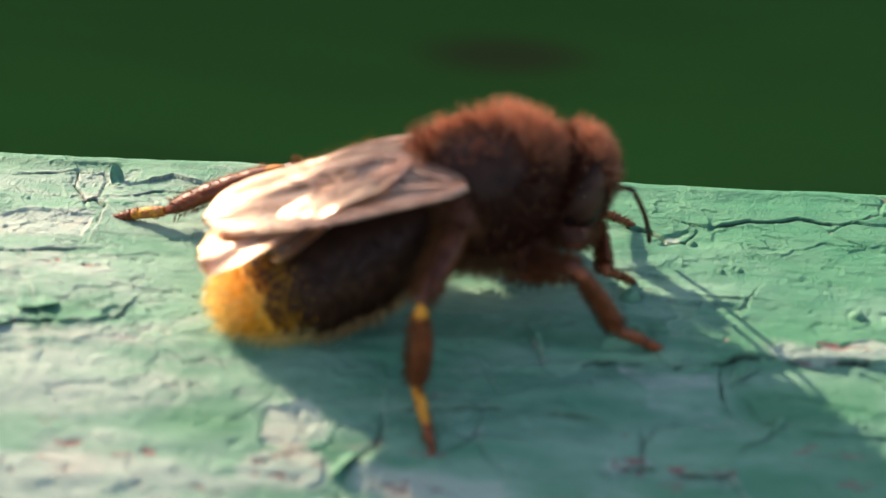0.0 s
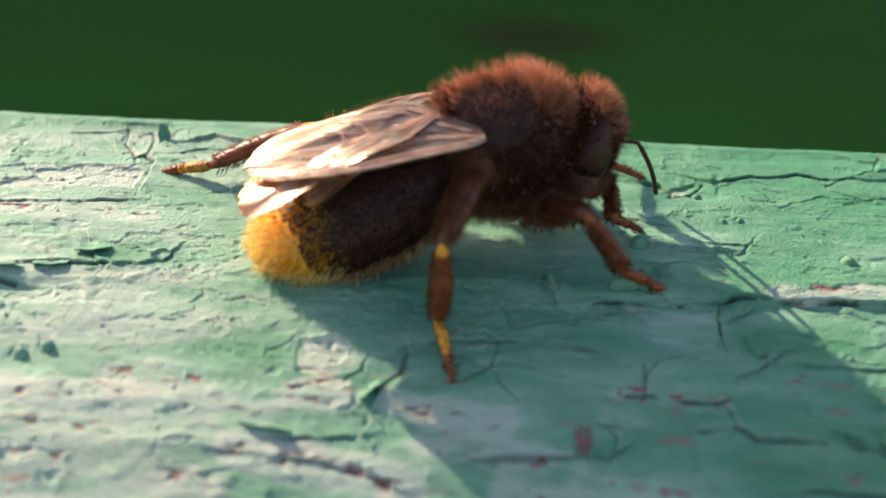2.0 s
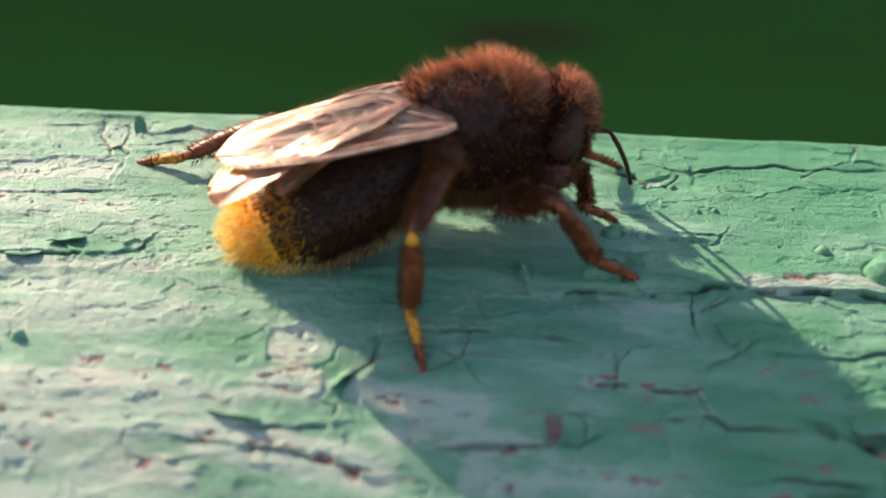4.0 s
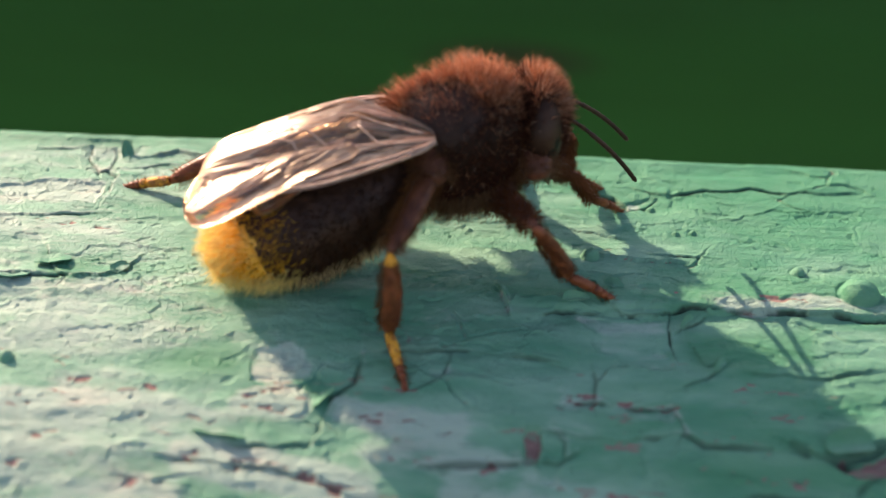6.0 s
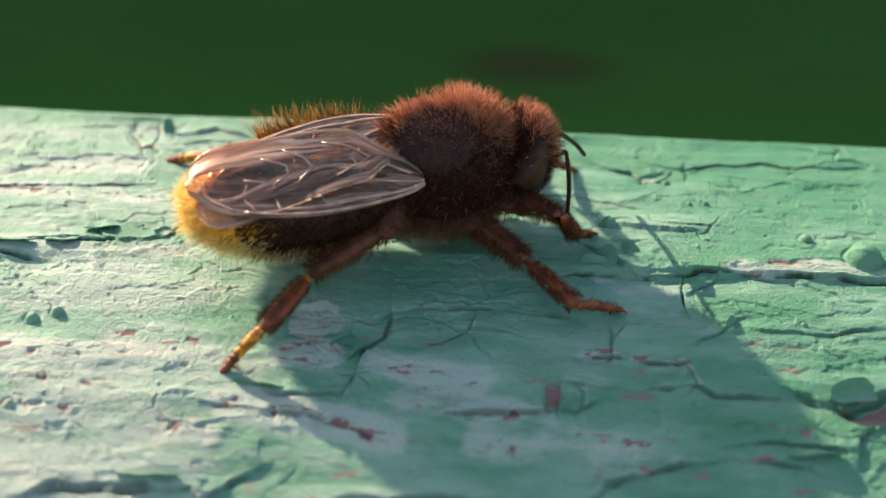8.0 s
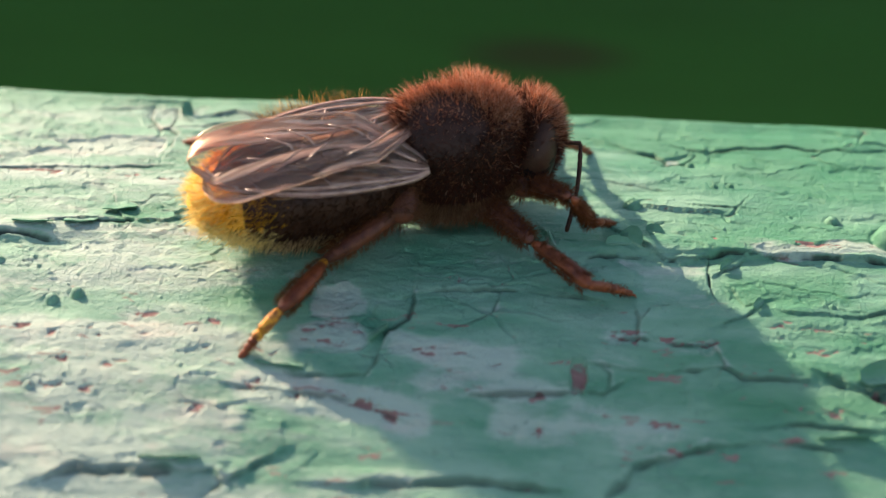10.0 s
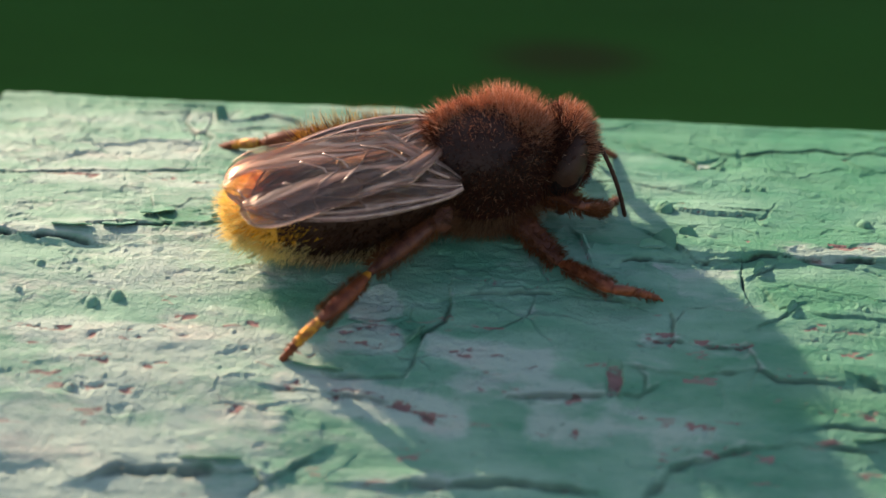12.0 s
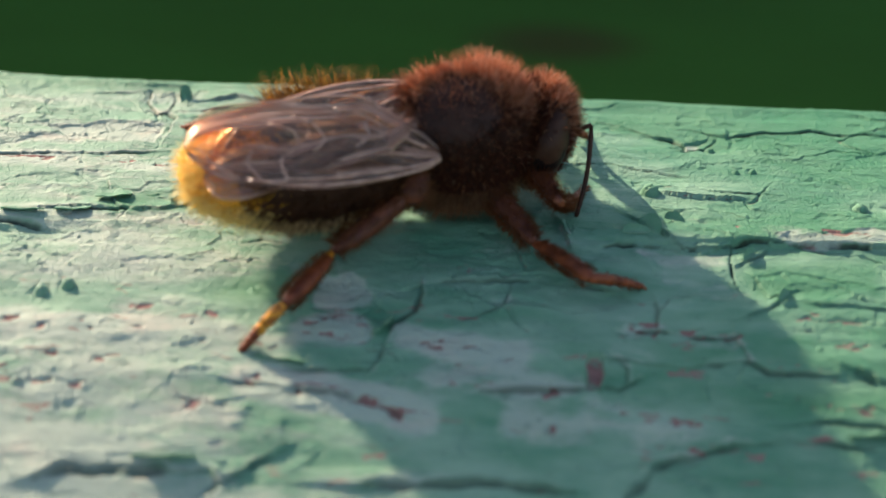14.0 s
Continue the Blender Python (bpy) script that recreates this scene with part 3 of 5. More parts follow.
def board_end(x0, x1):
    """The same rounded board beyond the worn stretch."""
    ys = np.linspace(Y0, 7.6, 40)
    verts, faces = [], []
    for x in np.linspace(x0, x1, 24):
        for y in ys:
            z = float(profile(y)) + 0.3 * (float(cloud(np.array(x * 0.07), np.array(y * 0.85), 31)) - 0.5) - 0.2
            verts.append((x, y, z))
    n = len(ys)
    for i in range(23):
        for j in range(n - 1):
            faces.append((i * n + j, (i + 1) * n + j, (i + 1) * n + j + 1, i * n + j + 1))
    return mesh_of("board_end", verts, faces, PAINT)


board = tagged(new("painted_board"), "weathered wooden board with cracked, flaking green paint", "board", kind="structure")
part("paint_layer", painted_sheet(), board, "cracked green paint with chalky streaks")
part("timber_core", from_bm("timber_core", slab(-180, 180, -17.5, 6.6, -24, -6.2, 0.8), WOOD), board, "bare weathered timber")
part("paint_end", board_end(-180, X0 + 0.2), board)
part("paint_end", board_end(X1 - 0.2, 180), board)

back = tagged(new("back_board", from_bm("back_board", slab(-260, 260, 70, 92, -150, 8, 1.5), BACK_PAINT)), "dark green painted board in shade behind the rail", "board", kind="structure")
ground = tagged(new("ground", mesh_of("ground", [(-4e5, -4e5, -480), (4e5, -4e5, -480), (4e5, 4e5, -480), (-4e5, 4e5, -480)], [(0, 1, 2, 3)], TURF, False)), "short grass and soil below the bench", "ground", kind="structure")


def post(x):
    bm = slab(x - 22, x + 22, -10, 68, -480, -24.2, 1.5)
    return tagged(new("post", from_bm("post", bm, WOOD)), "square wooden post under the rail", "post", "posts", "structure")


post(-150), post(150)


# ---- curled flakes of paint ----
def flake(x, y, length, width, turn, curl, seed, lift=0.05):
    """A thin chip of paint with a ragged outline, bent up along one side."""
    rng = np.random.RandomState(seed)
    n, m = 15, 5
    ragged = np.interp(np.arange(n) / n * 5, range(6), np.append(0.62 + 0.5 * rng.rand(5), 0.85)) * (0.9 + 0.2 * rng.rand(n))
    verts, faces, slots = [], [], []
    for layer in (0, 1):
        for k in range(m + 1):
            for i in range(n):
                a = 2 * math.pi * i / n
                r = k / m
                u, v = r * ragged[i] * length / 2 * math.cos(a), r * ragged[i] * width / 2 * math.copysign(abs(math.sin(a)) ** 0.7, math.sin(a))
                z = lift + curl * max(0.0, v / width + 0.25) ** 2 * 1.8 + 0.03 * math.sin(3 * u / length * math.pi + seed)
                verts.append((u, v, z + 0.05 * layer - 0.05))
    for layer in (0, 1):
        o = layer * (m + 1) * n
        for k in range(m):
            for i in range(n):
                q = (o + k * n + i, o + k * n + (i + 1) % n, o + (k + 1) * n + (i + 1) % n, o + (k + 1) * n + i)
                faces.append(q if layer == 0 else q[::-1])
    top = (m + 1) * n
    for i in range(n):
        a, b = m * n + i, m * n + (i + 1) % n
        faces.append((a, b, b + top, a + top))
    me = mesh_of("paint_flake", verts, faces, PAINT, False)
    vals = {"crack_dark": 0.0, "bare": 0.0, "pale": 0.35 * rng.rand(), "deep": 0.3 * rng.rand()}
    for name, value in vals.items():
        me.attributes.new(name, "FLOAT", "POINT").data.foreach_set("value", np.full(len(verts), value, np.float32))
    i, j = int((y - Y0) / STEP), int((x - X0) / STEP)
    slope = math.degrees(math.atan(0.032 * max(0.0, -1 - y)))
    m4 = pose(x * MM, y * MM, float(GZ[i, j]) * MM, slope, 0, turn)
    return part("paint_flake", me, board, "", m4)


flake(5.2, -2.95, 1.5, 0.6, -28, 0.7, 1)
flake(4.8, -3.2, 1.3, 0.3, 5, 0.4, 2)
flake(8.95, -4.15, 0.9, 0.22, 48, 0.35, 3)
flake(-15.6, -1.9, 1.3, 0.8, 192, 0.14, 4)
flake(-17.0, -3.0, 1.6, 0.5, 184, 0.16, 5)
flake(-4.5, -8.5, 1.1, 0.7, 240, 0.2, 6)
flake(14.2, -9.55, 2.2, 0.7, 8, 0.6, 7)
flake(-14.25, 6.2, 0.55, 0.8, 20, 0.45, 8)
flake(10.0, -6.25, 1.0, 0.3, 55, 0.3, 9)
flake(-8.0, -10.15, 2.0, 0.6, 170, 0.2, 10)
flake(-11.6, -14.0, 2.6, 0.6, 182, 0.2, 11)
flake(-12.9, -2.2, 0.8, 0.5, 35, 0.15, 13)
flake(6.3, -2.3, 0.9, 0.3, -20, 0.3, 14)
flake(2.1, -3.3, 0.25, 1.1, 20, 0.3, 15)
flake(12.4, -12.1, 2.6, 0.7, 186, 0.22, 16)
flake(-18.8, -3.2, 2.2, 0.45, 181, 0.2, 17)


# ---- the bee ----
def tube(path, radii, sides=8, squash=1.0):
    """Verts and faces of a closed tube along points."""
    path = [Vector(p) for p in path]
    verts, faces = [], []
    for i, p in enumerate(path):
        t = (path[min(i + 1, len(path) - 1)] - path[max(i - 1, 0)]).normalized()
        u = t.orthogonal() if abs(t.y) > 0.95 else t.cross(Vector((0, 1, 0))).normalized()
        u.normalize()
        v = t.cross(u)
        for k in range(sides):
            a = 2 * math.pi * k / sides
            verts.append(tuple(p + radii[i] * (math.cos(a) * u + squash * math.sin(a) * v)))
    for i in range(len(path) - 1):
        for k in range(sides):
            a, b = i * sides + k, i * sides + (k + 1) % sides
            faces.append((a, b, b + sides, a + sides))
    faces.append(tuple(range(sides))[::-1])
    faces.append(tuple(range((len(path) - 1) * sides, len(path) * sides)))
    return verts, faces


def blob(shape, n=40, m=28):
    """A closed skin from shape(u, a): u from 0 (rear) to 1 (front), a round the axis. Shared poles."""
    verts = [tuple(shape(0.0, 0.0))]
    for i in range(1, n):
        for k in range(m):
            verts.append(tuple(shape(i / n, 2 * math.pi * k / m)))
    verts.append(tuple(shape(1.0, 0.0)))
    faces = [(0, 1 + (k + 1) % m, 1 + k) for k in range(m)]
    for i in range(n - 2):
        for k in range(m):
            a, b = 1 + i * m + k, 1 + i * m + (k + 1) % m
            faces.append((a, b, b + m, a + m))
    last, o = len(verts) - 1, 1 + (n - 2) * m
    faces += [(o + k, o + (k + 1) % m, last) for k in range(m)]
    return verts, faces


def fur(name, shape, count, length, lean, colour, seed, keep=None, width=0.0115, droop=0.0):
    """Tapered, slightly bent hairs on a skin given by shape(u, a), as one mesh with a colour for each hair."""
    rng = np.random.RandomState(seed)
    verts, faces, tint = [], [], []
    made = 0
    while made < count:
        u, a = 0.02 + 0.96 * rng.rand(), 2 * math.pi * rng.rand()
        p = Vector(shape(u, a))
        e = 0.01
        du, da = Vector(shape(min(u + e, 1), a)) - Vector(shape(max(u - e, 0), a)), Vector(shape(u, a + e)) - Vector(shape(u, a - e))
        nrm = da.cross(du)
        # even cover: keep in step with the local area
        if nrm.length < rng.rand() * 0.012 or nrm.length < 1e-7:
            continue
        nrm.normalize()
        if nrm.dot(p - Vector(shape(0.5, a)) * 0 - CENTRE[name]) < 0:
            nrm.negate()
        if keep and rng.rand() > keep(p, nrm):
            continue
        jit = Vector(rng.randn(3).tolist()) * 0.33 + 0.55 * Vector((float(lattice(np.array(p.x * 2.8), np.array(p.y * 2.8), seed)) - 0.5, float(lattice(np.array(p.z * 2.8), np.array(p.x * 2.8), seed + 3)) - 0.5, float(lattice(np.array(p.y * 2.8), np.array(p.z * 2.8), seed + 6)) - 0.5))
        way = (nrm + lean(p, nrm) + jit).normalized()
        ln = length(p, nrm) * (0.35 + 1.0 * rng.rand() ** 1.7)
        side = way.orthogonal().normalized()
        side.rotate(Matrix.Rotation(rng.rand() * 6.28, 3, way))
        other = way.cross(side)
        bend = (side * rng.randn() * 0.26 + Vector((0, 0, -droop))) * ln
        w = width * (0.7 + 0.6 * rng.rand())
        o = len(verts)
        for r, f in ((w, -0.05), (w * 0.75, 0.55)):
            c = p + way * ln * f + bend * max(f, 0) ** 2
            for k in (0, 2.094, 4.189):
                verts.append(tuple(c + r * (math.cos(k) * side + math.sin(k) * other)))
        verts.append(tuple(p + way * ln + bend))
        faces += [(o, o + 1, o + 4, o + 3), (o + 1, o + 2, o + 5, o + 4), (o + 2, o, o + 3, o + 5), (o + 3, o + 4, o + 6), (o + 4, o + 5, o + 6), (o + 5, o + 3, o + 6)]
        c = colour(p, nrm, rng)
        tint += [c] * 7
        made += 1
    return mesh_of(name, verts, faces, HAIR, True, np.array(tint))


CENTRE = {"thorax_hair": Vector((0, 0, 0)), "abdomen_hair": Vector((-4.4, 0, -0.3)), "head_hair": Vector((0, 0, 0))}


def thorax_shape(u, a):
    x = -3.25 + 5.8 * u
    r = math.sqrt(max(0.0, 1 - ((u - 0.5) / 0.5) ** 2)) ** 0.92
    return (x, 2.32 * r * math.sin(a), 0.1 + 2.30 * r * math.cos(a) * (1.0 if math.cos(a) > 0 else 1.36))


def abdomen_shape(u, a):
    # x from the tail (u = 0) to the waist (u = 1); the waist is at the origin
    x = -9.1 + 9.9 * u
    r = (math.sin(math.pi * min(max(u, 0), 1)) ** (0.55 if u < 0.5 else 0.30)) * (1.0 - 0.10 * max(0.0, (u - 0.55) / 0.45) ** 1.6)
    seg = 1 + 0.018 * math.cos(u * 2 * math.pi * 5.5) * (1 if u < 0.9 else 0)
    ridge = 0.10 * max(0.0, math.cos(a)) ** 5 * math.sin(math.pi * u) ** 2
    return (x, 2.62 * r * seg * math.sin(a), ridge - 0.25 - 0.5 * (1 - u) + ((2.0 + 0.28 * max(0.0, 1 - u / 0.45)) if math.cos(a) > 0 else 2.35) * r * seg * math.cos(a))


def head_shape(u, a):
    x = -1.05 + 2.2 * u
    r = math.sqrt(max(0.0, 1 - ((u - 0.46) / 0.54) ** 2)) if u > 0.46 else math.sqrt(max(0.0, 1 - ((u - 0.46) / 0.46) ** 2))
    c, s = math.cos(a), math.sin(a)
    return (x + (0.25 * -c if c < 0 else 0.0) * r, 2.0 * r * s * (1 - 0.18 * max(0, -c)), 2.05 * r * c * (1.0 if c > 0 else 1.12))


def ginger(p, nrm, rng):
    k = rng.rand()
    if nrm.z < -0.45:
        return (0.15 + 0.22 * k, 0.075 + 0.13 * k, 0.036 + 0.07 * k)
    # ginger kept to the top, sides darker: backlight on the fur is painted in
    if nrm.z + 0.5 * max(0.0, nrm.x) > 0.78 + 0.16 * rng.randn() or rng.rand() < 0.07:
        # a few pale hairs stand in for rim light
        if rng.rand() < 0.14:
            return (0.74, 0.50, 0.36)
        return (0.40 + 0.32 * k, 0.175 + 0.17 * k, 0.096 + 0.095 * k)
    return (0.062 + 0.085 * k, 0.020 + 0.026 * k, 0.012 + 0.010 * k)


def tail_bands(p, nrm, rng):
    k = rng.rand()
    x = p.x + 0.42 * rng.randn() - 0.5 * max(0.0, nrm.z)
    if -7.35 < x < -6.75 and nrm.z > -0.35 and rng.rand() < 0.6:
        return (0.13 + 0.1 * k, 0.055 + 0.05 * k, 0.015)
    if x < -6.25:
        # pale fringe hair, its tint brightened to carry the sunlight on it
        if nrm.z < -0.2 or x < -8.2:
            return (0.88 + 0.10 * k, 0.70 + 0.14 * k, 0.27 + 0.14 * k)
        return (0.92 + 0.06 * k, 0.48 + 0.12 * k, 0.030 + 0.02 * k)
    if nrm.z < -0.5 and rng.rand() < 0.6:
        return (0.55 + 0.3 * k, 0.40 + 0.25 * k, 0.20 + 0.16 * k)
    if far_back(p, nrm) and k < 0.55:
        return (0.30 + 0.4 * k, 0.17 + 0.2 * k, 0.03)
    return (0.045 + 0.05 * k, 0.018 + 0.018 * k, 0.010)


def abdomen_slots(verts, faces):
    out = []
    for f in faces:
        x = sum(verts[i][0] for i in f) / len(f)
        out.append(1 if x < -7.1 + 1.3 * (lattice(np.array(len(out) * 0.37), np.array(x)) - 0.5) else 0)
    return out


bee = tagged(new("bee"), "furry brown bee with a yellow tail and folded smoky wings", "bee")

thorax = part("thorax", mesh_of("thorax", *blob(thorax_shape), SHOULDER), bee, "dark thorax under ginger-brown fur")


def shoulder(p):
    """How far p is from the glossy shoulder above its wing root."""
    return Vector((0.8 * (p.x + 0.95), abs(p.y) - 1.45, p.z - 1.7)).length


def bald(p, nrm):
    """The fur is thin on the shoulder, and thick on top and below."""
    return 0.30 if shoulder(p) < 0.95 else (0.6 if shoulder(p) < 1.3 else 1.0)


def coat(p, n):
    if shoulder(p) < 1.3:
        return 0.2
    return 0.70 if n.z > 0.6 else (0.5 if n.z > 0.35 else (0.32 if n.z > -0.5 else 0.75))


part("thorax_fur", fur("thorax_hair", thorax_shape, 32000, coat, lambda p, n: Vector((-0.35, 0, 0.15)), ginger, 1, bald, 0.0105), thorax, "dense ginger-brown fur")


def far_back(p, n):
    """The long upright hair on the back, away from the folded wing."""
    return n.z > 0.1 and p.y > 0.75 and -5.5 < p.x < -1.2


abdomen_skin = blob(abdomen_shape, 60, 36)
abdomen = part("abdomen", mesh_of("abdomen", *abdomen_skin, ([BLACK, AMBER], abdomen_slots(*abdomen_skin))), bee, "black abdomen with a yellow tail")
part("abdomen_fur", fur("abdomen_hair", abdomen_shape, 21000, lambda p, n: 0.30 + (0.28 if p.x < -7.3 else (0.25 if n.z < -0.3 else 0)) + (0.85 if far_back(p, n) else 0) - (0.08 if n.z > 0.2 else 0), lambda p, n: Vector((-0.35, 0.2, 0.35)) if far_back(p, n) else Vector((-0.9, 0, -0.1)), tail_bands, 2), abdomen, "short black and yellow hair")

head = part("head", mesh_of("head", *blob(head_shape, 28, 28), BLACK), bee, "dark head with ginger face fur")


def face(p, nrm):
    return 0.05 if abs(nrm.y) > 0.62 and nrm.z < 0.75 else (1.0 if nrm.z > 0.0 else 0.35)


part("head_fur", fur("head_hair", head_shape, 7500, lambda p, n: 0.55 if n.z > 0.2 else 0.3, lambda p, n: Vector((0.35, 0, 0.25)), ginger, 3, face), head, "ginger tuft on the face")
for s in (-1, 1):
    v, f = blob(lambda u, a: (0.05 + 0.62 * math.sin(math.pi * u) * math.cos(a), s * (1.5 + 0.44 * math.sin(math.pi * u) * max(-0.4, math.sin(a))), -0.05 + 1.0 * -math.cos(math.pi * u) + 0.0), 20, 18)
    part("eye", mesh_of("eye", v, f, EYE), head, "glossy black compound eye")
    v, f = tube([(0.75, s * 0.75, -1.45), (1.05, s * 0.7, -1.85), (1.12, s * 0.4, -2.2), (1.05, s * 0.12, -2.35)], [0.26, 0.24, 0.17, 0.05], 8, 0.7)
    part("jaw", mesh_of("jaw", v, f, DARK_LEG), head)


# wings lie along -x from a root at the origin, with +y towards the body's other side
def wing_line(u):
    """Front and rear edge of the fore wing at u along it."""
    front = -0.30 - 1.05 * math.sin(math.pi * min(1.0, u * 1.05)) ** 0.7
    rear = 0.25 + 2.15 * min(1.0, u / 0.30) ** 0.8 - 0.25 * max(0.0, u - 0.6)
    end = 0.80
    k = max(0.0, 1 - ((u - end) / (1 - end)) ** 2.6) ** 0.5 if u > end else 1.0
    mid = front + (rear - front) * 0.42
    return mid + (front - mid) * k, mid + (rear - mid) * k


def wing_height(u, w):
    pleat = float(lattice(np.array(3.0 * u), np.array(6.0 * w), 4)) + 0.5 * float(lattice(np.array(5.0 * u), np.array(11.0 * w), 9)) - 0.75
    return 0.22 * pleat * ease(u, 0.02, 0.25) * (1 - 0.7 * ease(u, 0.35, 0.8)) + 0.16 * math.sin(u * 9 + w * 4) * u * (1 - u) + 0.13 * math.sin(w * 9.0 + 3 * u) * (0.3 + u) * (1 - 0.6 * u) - 0.25 * (w - 0.3) ** 2 - 1.6 * u**2.4 - 0.3 * u * u * (w - 0.4)


def wing_mesh(length, scale_w, side):
    n, m = 60, 64
    verts, faces, where = [], [], []
    for layer in (0.0, -0.018):
        for i in range(n + 1):
            u = i / n
            f, r = wing_line(u)
            for k in range(m + 1):
                w = k / m
                verts.append((-length * u, side * scale_w * (f + (r - f) * w), wing_height(u, w) + layer))
                where.append((u, w))
    c = m + 1
    size = (n + 1) * c
    for i in range(n):
        for k in range(m):
            q = (i * c + k, i * c + k + 1, (i + 1) * c + k + 1, (i + 1) * c + k)
            q = q if side > 0 else q[::-1]
            faces += [q, tuple(size + j for j in q[::-1])]
    rim = [i * c for i in range(n + 1)] + [n * c + k for k in range(1, c)] + [i * c + m for i in range(n - 1, -1, -1)] + [k for k in range(m - 1, 0, -1)]
    for a, b in zip(rim, rim[1:] + rim[:1]):
        faces.append((a, b, size + b, size + a))
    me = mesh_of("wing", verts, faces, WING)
    for k, name in enumerate(("lengthwise", "across")):
        me.attributes.new(name, "FLOAT", "POINT").data.foreach_set("value", np.array([p[k] for p in where], np.float32))
    return me


def wing_veins(length, scale_w, side):
    """The thick front vein, long veins and cross veins, as fine tubes on the membrane."""
    runs = [((0.0, 0.02), (0.3, 0.03), (0.62, 0.04), (0.80, 0.06)), ((0.0, 0.10), (0.3, 0.12), (0.6, 0.10), (0.72, 0.04)),
            ((0.0, 0.3), (0.2, 0.36), (0.42, 0.42), (0.55, 0.40), (0.80, 0.48)), ((0.05, 0.6), (0.25, 0.72), (0.45, 0.86)),
            ((0.42, 0.42), (0.50, 0.66), (0.60, 0.80)), ((0.42, 0.12), (0.46, 0.28), (0.42, 0.42)), ((0.62, 0.09), (0.64, 0.30), (0.60, 0.42)),
            ((0.72, 0.07), (0.77, 0.26), (0.74, 0.44)), ((0.46, 0.28), (0.62, 0.30), (0.77, 0.26), (0.88, 0.2)), ((0.22, 0.36), (0.30, 0.62), (0.28, 0.74)),
            ((0.55, 0.40), (0.58, 0.60), (0.70, 0.72)), ((0.80, 0.06), (0.90, 0.18), (0.95, 0.36))]
    made = []
    for n, run in enumerate(runs):
        path = []
        for (u0, w0), (u1, w1) in zip(run, run[1:]):
            for k in range(6):
                u, w = u0 + (u1 - u0) * k / 6, w0 + (w1 - w0) * k / 6
                f, r = wing_line(u)
                path.append((-length * u, side * scale_w * (f + (r - f) * w), wing_height(u, w)))
        v, q = tube(path, [(0.075 if n < 2 else 0.052) * (1 - 0.5 * i / len(path)) for i in range(len(path))], 5)
        made.append(mesh_of("vein", v, q, VEIN))
    return made


wings = {}
for s, side in ((-1, "near"), (1, "far")):
    w = part("wing", wing_mesh(8.9, 0.98, -s), bee, "smoky brown translucent wing")
    for v in wing_veins(8.9, 0.98, -s):
        part("vein", v, w)
    hind = part("hind_wing", wing_mesh(6.2, 0.72, -s), w, "", pose(-0.5 * MM, -s * -0.2 * MM, -0.22 * MM, 0, 1, s * 8))
    wings[side] = w


# legs: each bone lies along +x from its joint; z is the knee's outer side
def bristles(rng, length, radius, count, reach, lo=0.1, hi=0.95):
    verts, faces = [], []
    for _ in range(count):
        x, a = length * (lo + (hi - lo) * rng.rand()), 6.283 * rng.rand()
        r = radius(x / length) * 0.9
        base = Vector((x, r * math.cos(a), r * math.sin(a)))
        tip = base + Vector((0.5 + 0.3 * rng.randn(), math.cos(a), math.sin(a))) * reach * (0.5 + 0.7 * rng.rand())
        t = (tip - base).normalized()
        u = t.orthogonal().normalized() * 0.017
        v = t.cross(u)
        o = len(verts)
        verts += [tuple(base + u), tuple(base - 0.5 * u + 0.87 * v), tuple(base - 0.5 * u - 0.87 * v), tuple(tip)]
        faces += [(o, o + 1, o + 3), (o + 1, o + 2, o + 3), (o + 2, o, o + 3)]
    return verts, faces


def bone(name, length, radius, mat, count, reach, seed, tone, squash=0.8, knee=False):
    n = 14
    path = [(length * i / n, 0, 0.06 * length * math.sin(math.pi * i / n) * 0.5) for i in range(n + 1)]
    v, f = tube(path, [radius(i / n) * (1 - abs(2 * i / n - 1) ** 7 * 0.55) * (1 + 0.05 * math.sin(i * 2.3 + seed)) for i in range(n + 1)], 10, squash)
    rng = np.random.RandomState(seed)
    hv, hf = bristles(rng, length, radius, count, reach)
    o, k = len(v), len(f)
    f = f + [tuple(o + i for i in t) for t in hf]
    v = v + hv
    tint = np.tile(np.array(tone), (len(v), 1)) * (0.7 + 0.6 * rng.rand(len(v), 1))
    slots = [2 if knee and sum(v[i][0] for i in t) / len(t) < 0.17 * length else 0 for t in f[:k]]
    return mesh_of(name, v, f, ([mat, HAIR, KNEE], slots + [1] * len(hf)), True, tint)


